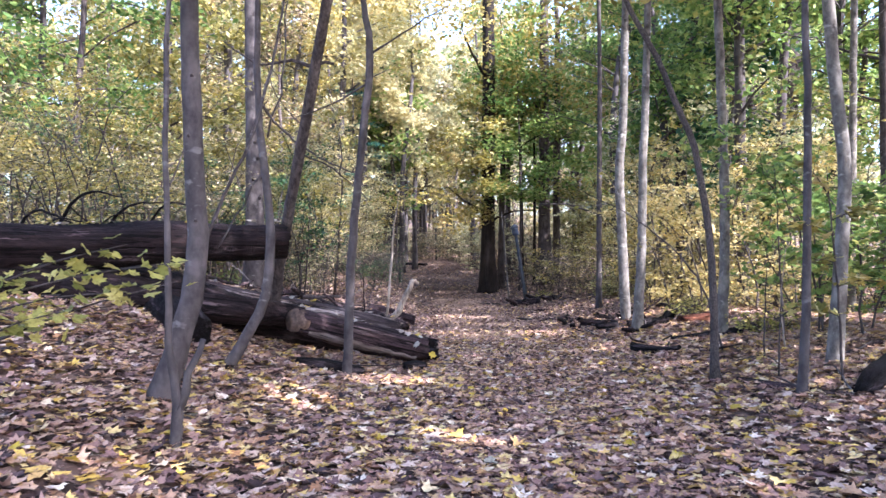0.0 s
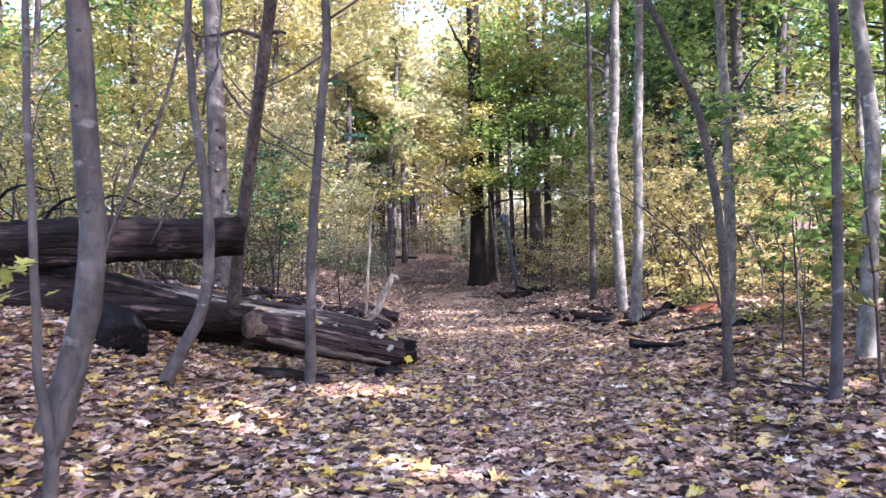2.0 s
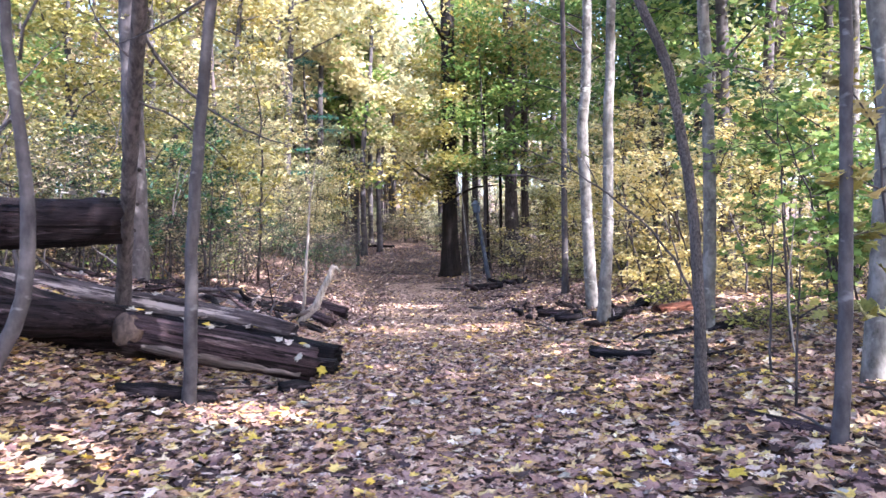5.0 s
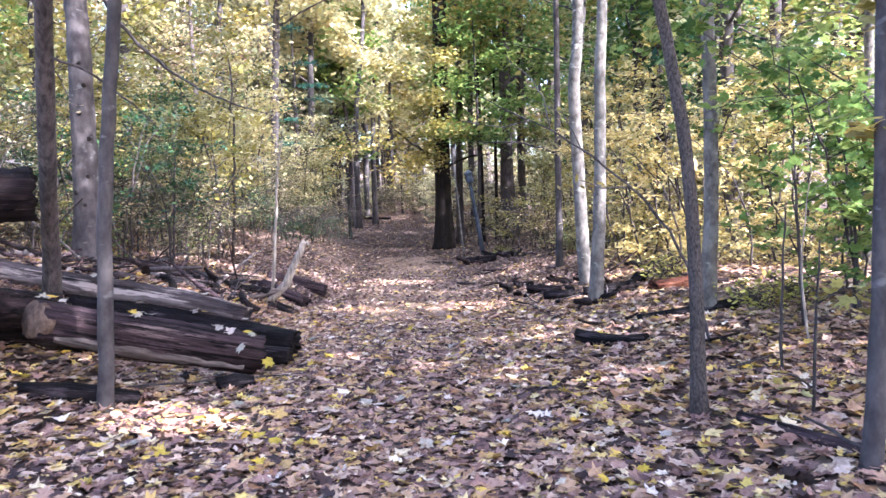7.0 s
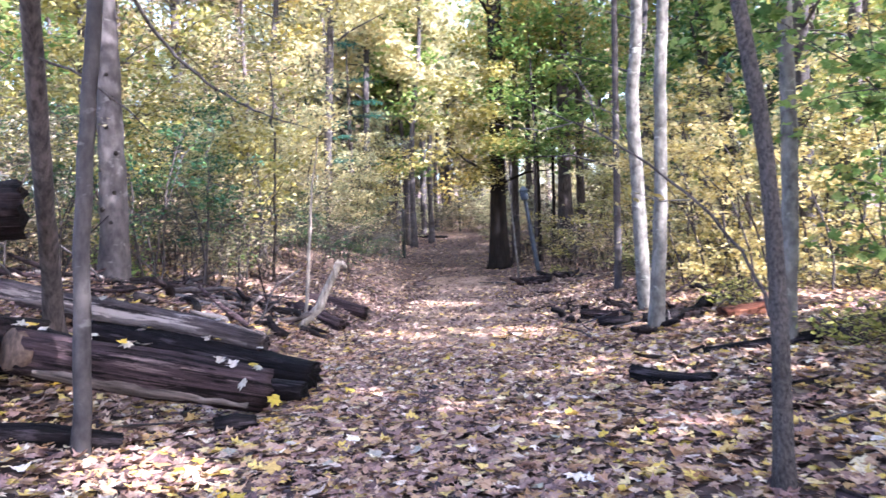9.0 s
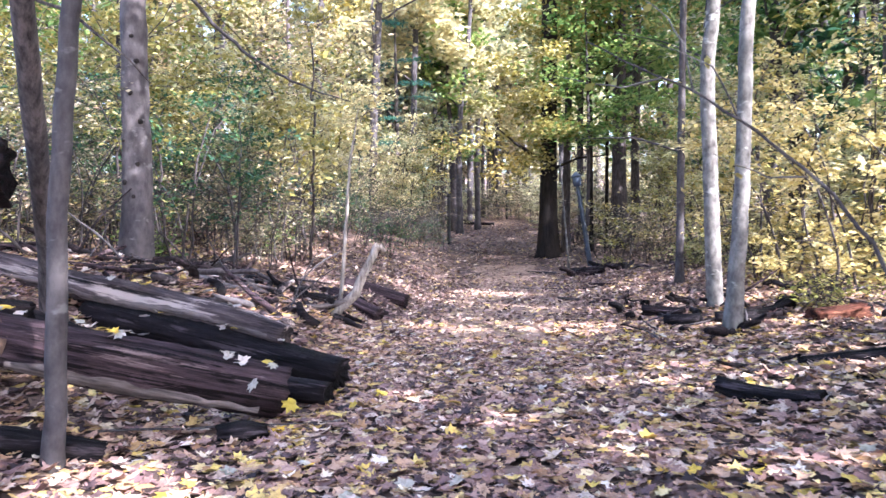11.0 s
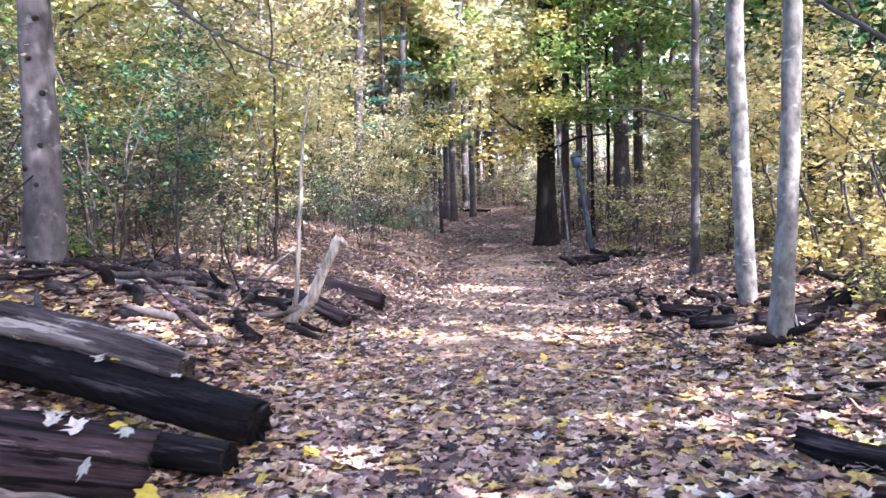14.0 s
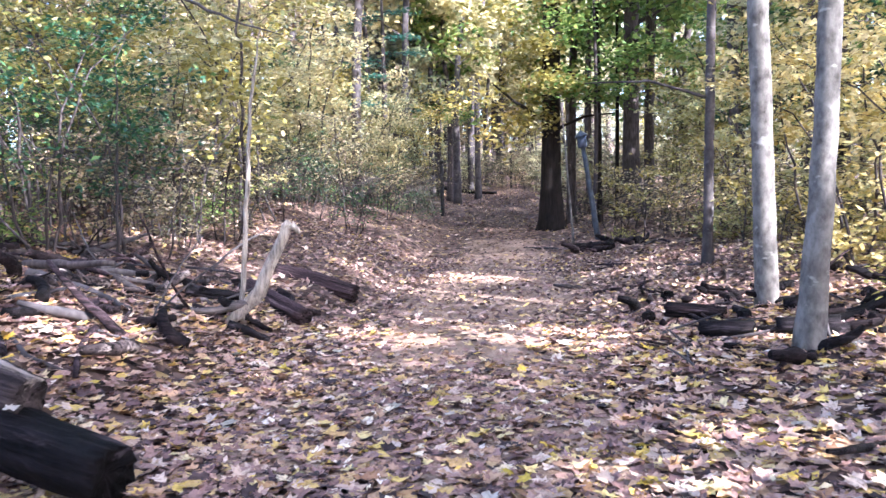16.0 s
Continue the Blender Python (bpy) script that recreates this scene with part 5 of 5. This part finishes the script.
brush("bare dead bough lying on the fallen trunk", "brushwood on the bank", -7.5, -3.8, 11.6, 13.4, 16, 46, (0.015, 0.045), (0.6, 1.6), 0.9)
brush("short chunk of rotten wood in the brush heap", "brushwood on the bank", -4.2, -1.2, 15.4, 19.2, 40, 49, (0.03, 0.09), (0.15, 0.7), 0.5, (LOG_WET, LOG_BLACK, LOG_PALE))
log("log_stub", "black rotten stub under the log", [(-0.56, 11.38, 0.06), (-0.42, 11.45, 0.065), (-0.28, 11.52, 0.05)], [0.07, 0.085, 0.065], LOG_BLACK, 101, cut=(False, False))
log("bark_slab", "black slab of bark on the leaves", [(-1.95, 10.55, gz(-1.95, 10.55) + 0.03), (-1.6, 10.72, gz(-1.6, 10.72) + 0.05), (-1.15, 10.95, gz(-1.15, 10.95) + 0.05)], [0.08, 0.115, 0.08], LOG_BLACK, 102, cut=(False, False))
log("fallen_log", "dark log under the brown one", [(-1.3, 12.75, 0.22), (-0.12, 12.55, 0.10)], [0.11, 0.10], LOG_BLACK, 103, cut=(False, False))
log("fallen_log", "dark rotten log on the pile", [(-4.9, 10.2, 1.25), (-3.0, 10.9, 0.95), (-2.1, 11.6, 0.8)], [0.2, 0.2, 0.16], LOG_WET, 104, cut=(False, False))


# ---- leafy saplings close to the path ----
def leafy_branch(name, label, stem, radii, sprays, leafage, size, seed, shape=MAPLE, loose_by=0.07):
    """A thin stem with sprays of broad leaves; each spray is (from, to, leaves)."""
    r = np.random.default_rng(seed)
    t = thing(name, stem[0], label, "sapling")
    tube_part("stem", t, TWIG, stem, radii, seg=6, step=0.15, wobble=0.006, seed=seed)
    for a, e, count in sprays:
        a, e = np.array(a, float), np.array(e, float)
        mid = (a + e) / 2 + np.array([0, 0, 0.04])
        tube_part("twig", t, TWIG, [a, mid, e], [0.008, 0.006, 0.003], seg=5, step=0.1, seed=seed)
        P = along(r, [a, mid, e], count, 0.15, loose_by)
        v, f = leaf_cloud(P, r.uniform(0.6, 1.1, count) * size, shape, r, 0.4, 0.2)
        part("leaves", raw_mesh("leaves", v - np.array(t.location), f, leafage, False), t, kind="stuff")
    return t


leafy_branch("maple_sapling", "low maple sapling with yellow-green leaves", [(-3.3, 5.3, gz(-3.3, 5.3)), (-3.1, 5.15, 0.95), (-2.9, 5.1, 1.45)], [0.018, 0.014, 0.01],
             [((-3.0, 5.1, 1.3), (-1.60, 4.95, 1.55), 26), ((-3.0, 5.1, 1.36), (-2.0, 5.0, 1.66), 20), ((-2.98, 5.1, 1.22), (-1.9, 4.9, 1.36), 26), ((-3.1, 5.15, 1.0), (-2.3, 4.8, 1.25), 22), ((-3.0, 5.1, 1.36), (-3.4, 4.9, 1.3), 18), ((-3.0, 5.1, 1.0), (-1.75, 5.2, 1.42), 20)], LEAF_LIME, 0.07, 5)
leafy_branch("beech_sapling", "thin sapling with broad yellow leaves", [(4.15, 8.25, gz(4.15, 8.25)), (4.12, 8.25, 1.2), (4.0, 8.2, 2.5)], [0.016, 0.012, 0.006],
             [((4.08, 8.22, 1.8), (3.5, 8.0, 1.9), 28), ((4.1, 8.25, 1.5), (3.72, 8.05, 1.5), 20), ((4.06, 8.22, 1.95), (4.7, 8.4, 2.1), 28), ((4.1, 8.25, 1.25), (4.55, 8.2, 1.3), 20), ((4.12, 8.25, 0.95), (3.75, 8.3, 1.0), 16), ((4.02, 8.2, 2.2), (3.7, 8.1, 2.55), 18)], LEAF_YELLOW, 0.085, 6)
leafy_branch("beech_sapling", "small sapling with yellow leaves", [(3.8, 9.0, gz(3.8, 9.0)), (3.82, 9.0, 0.6), (3.86, 9.0, 1.3)], [0.012, 0.01, 0.005],
             [((3.82, 9, 0.35), (3.5, 8.9, 0.5), 8), ((3.84, 9, 0.9), (4.1, 8.9, 1.0), 6)], LEAF_YELLOW, 0.06, 7)
leafy_branch("maple_sapling", "young maple with light green leaves", [(5.0, 11.6, gz(5.0, 11.6)), (4.95, 11.6, 1.3), (4.9, 11.6, 2.9)], [0.02, 0.015, 0.006],
             [((4.95, 11.6, 1.2), (4.2, 11.4, 1.35), 22), ((4.95, 11.6, 1.7), (4.3, 11.3, 1.9), 22), ((4.95, 11.6, 2.2), (4.5, 11.3, 2.5), 20), ((4.95, 11.6, 1.5), (5.7, 11.5, 1.8), 24), ((4.95, 11.6, 2.3), (5.6, 11.4, 2.7), 22), ((4.95, 11.6, 0.8), (5.5, 11.3, 0.9), 18)], LEAF_GREEN, 0.085, 8)
leafy_branch("oak_sapling", "understorey tree with drooping yellow leaves", [(2.15, 37.8, gz(2.15, 37.8)), (2.1, 37.7, 5.2), (1.9, 37.6, 9.0)], [0.06, 0.05, 0.02],
             [((2.1, 37.7, 4.4), (-0.2, 35.4, 3.4), 300), ((2.1, 37.7, 5.0), (-1.0, 35.0, 4.6), 340), ((1.6, 37.6, 4.8), (1.7, 35.2, 3.5), 300), ((2.1, 37.7, 5.8), (-0.8, 35.0, 6.2), 360), ((2.4, 37.7, 5.0), (3.0, 35.0, 4.9), 300), ((2.0, 37.6, 6.5), (1.8, 35.0, 6.2), 420),
              ((2.0, 37.6, 7.0), (-0.4, 35.0, 7.6), 340), ((2.0, 37.6, 5.4), (2.1, 34.9, 5.0), 420), ((2.0, 37.6, 8.0), (2.4, 35.0, 7.8), 420), ((1.9, 37.6, 8.8), (0.6, 35.2, 9.2), 340), ((1.8, 37.6, 4.6), (0.6, 34.6, 2.9), 160)], LEAF_YELLOW, 0.13, 9, OVATE, 0.36)

for k_, (x_, y_, h_) in enumerate(((4.3, 29.6, 1.7), (5.1, 31.4, 2.1), (3.9, 33.2, 1.9), (6.0, 28.4, 2.3), (5.7, 25.6, 2.0))):
    z_ = gz(x_, y_)
    leafy_branch("beech_sapling", "low beech sapling with level sprays of yellow leaves", [(x_, y_, z_), (x_ + 0.05, y_, z_ + h_ * 0.5), (x_, y_, z_ + h_)], [0.02, 0.015, 0.006],
                 [((x_, y_, z_ + h_ * f_), (x_ + 0.9 * math.cos(a_ + k_), y_ + 0.9 * math.sin(a_ + k_), z_ + h_ * f_ + 0.12), 60) for f_, a_ in ((0.35, 3.3), (0.5, 0.2), (0.6, 4.4), (0.75, 2.4), (0.9, 5.6), (0.95, 1.2))], LEAF_YELLOW, 0.065, 640 + k_, OVATE, 0.11)
leafy_branch("beech_tree", "young understorey tree with dense green leaves", [(3.5, 36.2, gz(3.5, 36.2)), (3.6, 36.2, 4.5), (3.5, 36.2, 11.0)], [0.09, 0.07, 0.02],
             [((3.6, 36.2, 4.6), (2.3, 35.4, 5.0), 300), ((3.6, 36.2, 5.6), (5.3, 35.4, 6.0), 340), ((3.6, 36.2, 6.4), (1.9, 35.4, 7.2), 360), ((3.6, 36.2, 7.4), (5.4, 35.4, 8.2), 360), ((3.5, 36.2, 8.4), (2.2, 35.4, 9.2), 340), ((3.5, 36.2, 9.4), (4.9, 35.4, 10.2), 320), ((3.5, 36.2, 10.2), (2.9, 35.6, 11.6), 300), ((3.6, 36.2, 5.0), (4.6, 35.2, 4.6), 260)], LEAF_GREEN, 0.13, 10, OVATE, 0.42)

# ---- single fallen leaves that lie on top of the litter ----
loose = []
for k_ in range(6):
    v_, f_ = leaf_cloud(np.zeros((1, 3)), 0.066, MAPLE, np.random.default_rng(500 + k_), 0.12, 0.2)
    loose.append((raw_mesh("leaf", v_, f_, LEAF_GOLD, False), raw_mesh("leaf", v_, f_, LEAF_CREAM, False)))
r_ = random.Random(77)
for k_ in range(290):
    x_, y_ = r_.uniform(-2.6, 4.2), r_.uniform(3.0, 17.5)
    leaf = part("fallen_leaf", loose[r_.randrange(6)][0 if r_.random() < 0.5 else 1], ground)
    leaf.matrix_basis = pose(x_, y_, gz(x_, y_) + 0.045, r_.uniform(-14, 14), r_.uniform(-14, 14), r_.uniform(0, 360)) @ Matrix.Scale(r_.uniform(0.75, 1.25), 4)

r_ = random.Random(78)
for ends_, rad_, n_leaf in ((((-2.05, 11.15, 0.76), (-0.33, 11.98, 0.23)), 0.195, 14), (((-2.9, 13.8, 0.62), (-0.16, 13.15, 0.16)), 0.165, 9), (((-4.6, 14.2, 1.2), (-0.74, 13.4, 0.46)), 0.15, 12), (((-6.5, 10.0, 1.8), (-2.4, 11.8, 1.9)), 0.28, 20), (((-4.8, 11.2, 1.0), (-1.6, 12.4, 0.45)), 0.28, 14)):
    for k_ in range(n_leaf):
        u_, s_ = r_.random(), r_.uniform(-0.5, 0.4)
        p_ = [ends_[0][i_] * (1 - u_) + ends_[1][i_] * u_ for i_ in range(3)]
        leaf = new("fallen_leaf", loose[r_.randrange(6)][0 if r_.random() < 0.25 else 1])
        leaf.matrix_basis = pose(p_[0] - 0.25 * s_ * rad_, p_[1] + s_ * rad_ * 0.9, p_[2] + rad_ * 1.06 * math.cos(s_) + 0.024, -45 * s_, 4, 0) @ Matrix.Rotation(r_.uniform(0, 6.28), 4, 'Z') @ Matrix.Scale(r_.uniform(0.7, 1.25), 4)
        tagged(leaf, "dry fallen maple leaf resting on a log", "leaf", "leaves on the logs")

for name_, x_, y_, z_, tip_, turn_, mesh_ in (("broad yellow maple leaf stuck to the end of the brown log", -0.17, 11.74, 0.2, 72, 20, loose[0][0]), ("pale curled maple leaf clinging to the brown log", -0.4, 11.62, 0.37, 55, -30, loose[2][1])):
    leaf = new("fallen_leaf", mesh_)
    leaf.matrix_basis = pose(x_, y_, z_, tip_, 0, turn_) @ Matrix.Scale(1.15, 4)
    tagged(leaf, name_, "leaf", "leaves on the logs")

r_ = random.Random(91)
for k_ in range(16):
    x_, y_ = r_.uniform(-7.5, -2.9), r_.uniform(18.2, 23)
    a_, l_ = r_.uniform(0, 6.28), r_.uniform(0.3, 1.1)
    z_, t_ = gz(x_, y_), r_.uniform(1.6, 3.2)
    stick("bare_sapling", "thin grey bare stem arching in the thicket", [(x_, y_, z_ - 0.1), (x_ + 0.2 * l_ * math.cos(a_), y_ + 0.2 * l_ * math.sin(a_), z_ + t_ * 0.55), (x_ + l_ * math.cos(a_), y_ + l_ * math.sin(a_), z_ + t_)], [0.022, 0.016, 0.006], TWIG, 700 + k_, "bare stems in the thicket")
# lime leaves in place of green: sunlight on these plants is in the colour
scatter([shrub("green_plant", "low green leafy plant, leaves brightened for sunlight", LEAF_LIME, 0.38, 0.5, 6, 300, 0.05, 79, OVATE, "low green plants")], [(5.3, 17.0), (5.6, 17.4), (5.1, 12.9), (5.6, 13.2), (-6.2, 16.8), (-7.0, 17.4), (3.9, 30.6)], 92, 0.7, 1.1)
stick("fallen_twig", "long thin grey twig lying before the brown log", [(-1.45, 11.3, gz(-1.45, 11.3) + 0.04), (-0.6, 11.58, gz(-0.6, 11.58) + 0.07), (0.15, 11.9, gz(0.15, 11.9) + 0.05)], [0.009, 0.008, 0.004], TWIG, 98)
stick("thin_sapling", "thin bare sapling with a forked top", [(4.0, 9.9, 0.1), (4.02, 9.9, 0.8), (4.06, 9.9, 1.5)], [0.014, 0.011, 0.006], TWIG, 93)
stick("thin_sapling", "thin bare sapling beside the trees", [(4.75, 11.0, 0.2), (4.7, 11.0, 1.0), (4.8, 11.0, 1.9)], [0.013, 0.01, 0.004], DEADWOOD, 94)
stick("leaning_sapling", "thin grey sapling leaning across the beech", [(-2.55, 7.05, gz(-2.55, 7.05) - 0.05), (-2.3, 7.0, 1.2), (-2.05, 7.0, 1.89), (-1.72, 7.0, 2.62), (-1.52, 7.0, 3.27), (-1.4, 7.0, 3.9)], [0.02, 0.018, 0.017, 0.015, 0.013, 0.01], BARK_GREY, 95)
for k_, (x_, y_, z_) in enumerate(((-6.4, 12.0, 2.45), (-5.6, 11.9, 2.7), (-5.0, 12.0, 2.5), (-4.4, 12.1, 2.55), (-6.0, 11.8, 2.3), (-5.3, 12.1, 2.35))):
    w_ = 0.03 - 0.003 * k_
    stick("dead_bough", "dark dead bough tangled on the fallen trunk", [(x_ - 0.7, y_ + 0.5, gz(x_ - 0.7, y_ + 0.5)), (x_ - 0.2, y_ + 0.1, z_ - 0.45), (x_ + 0.3, y_ - 0.2, z_ - 0.05), (x_ + 0.9, y_ - 0.3, z_ - 0.25 + 0.12 * (k_ % 3))], [w_, w_, w_ * 0.8, w_ * 0.35], LOG_BLACK, 96 + k_, "boughs on the fallen trunk")
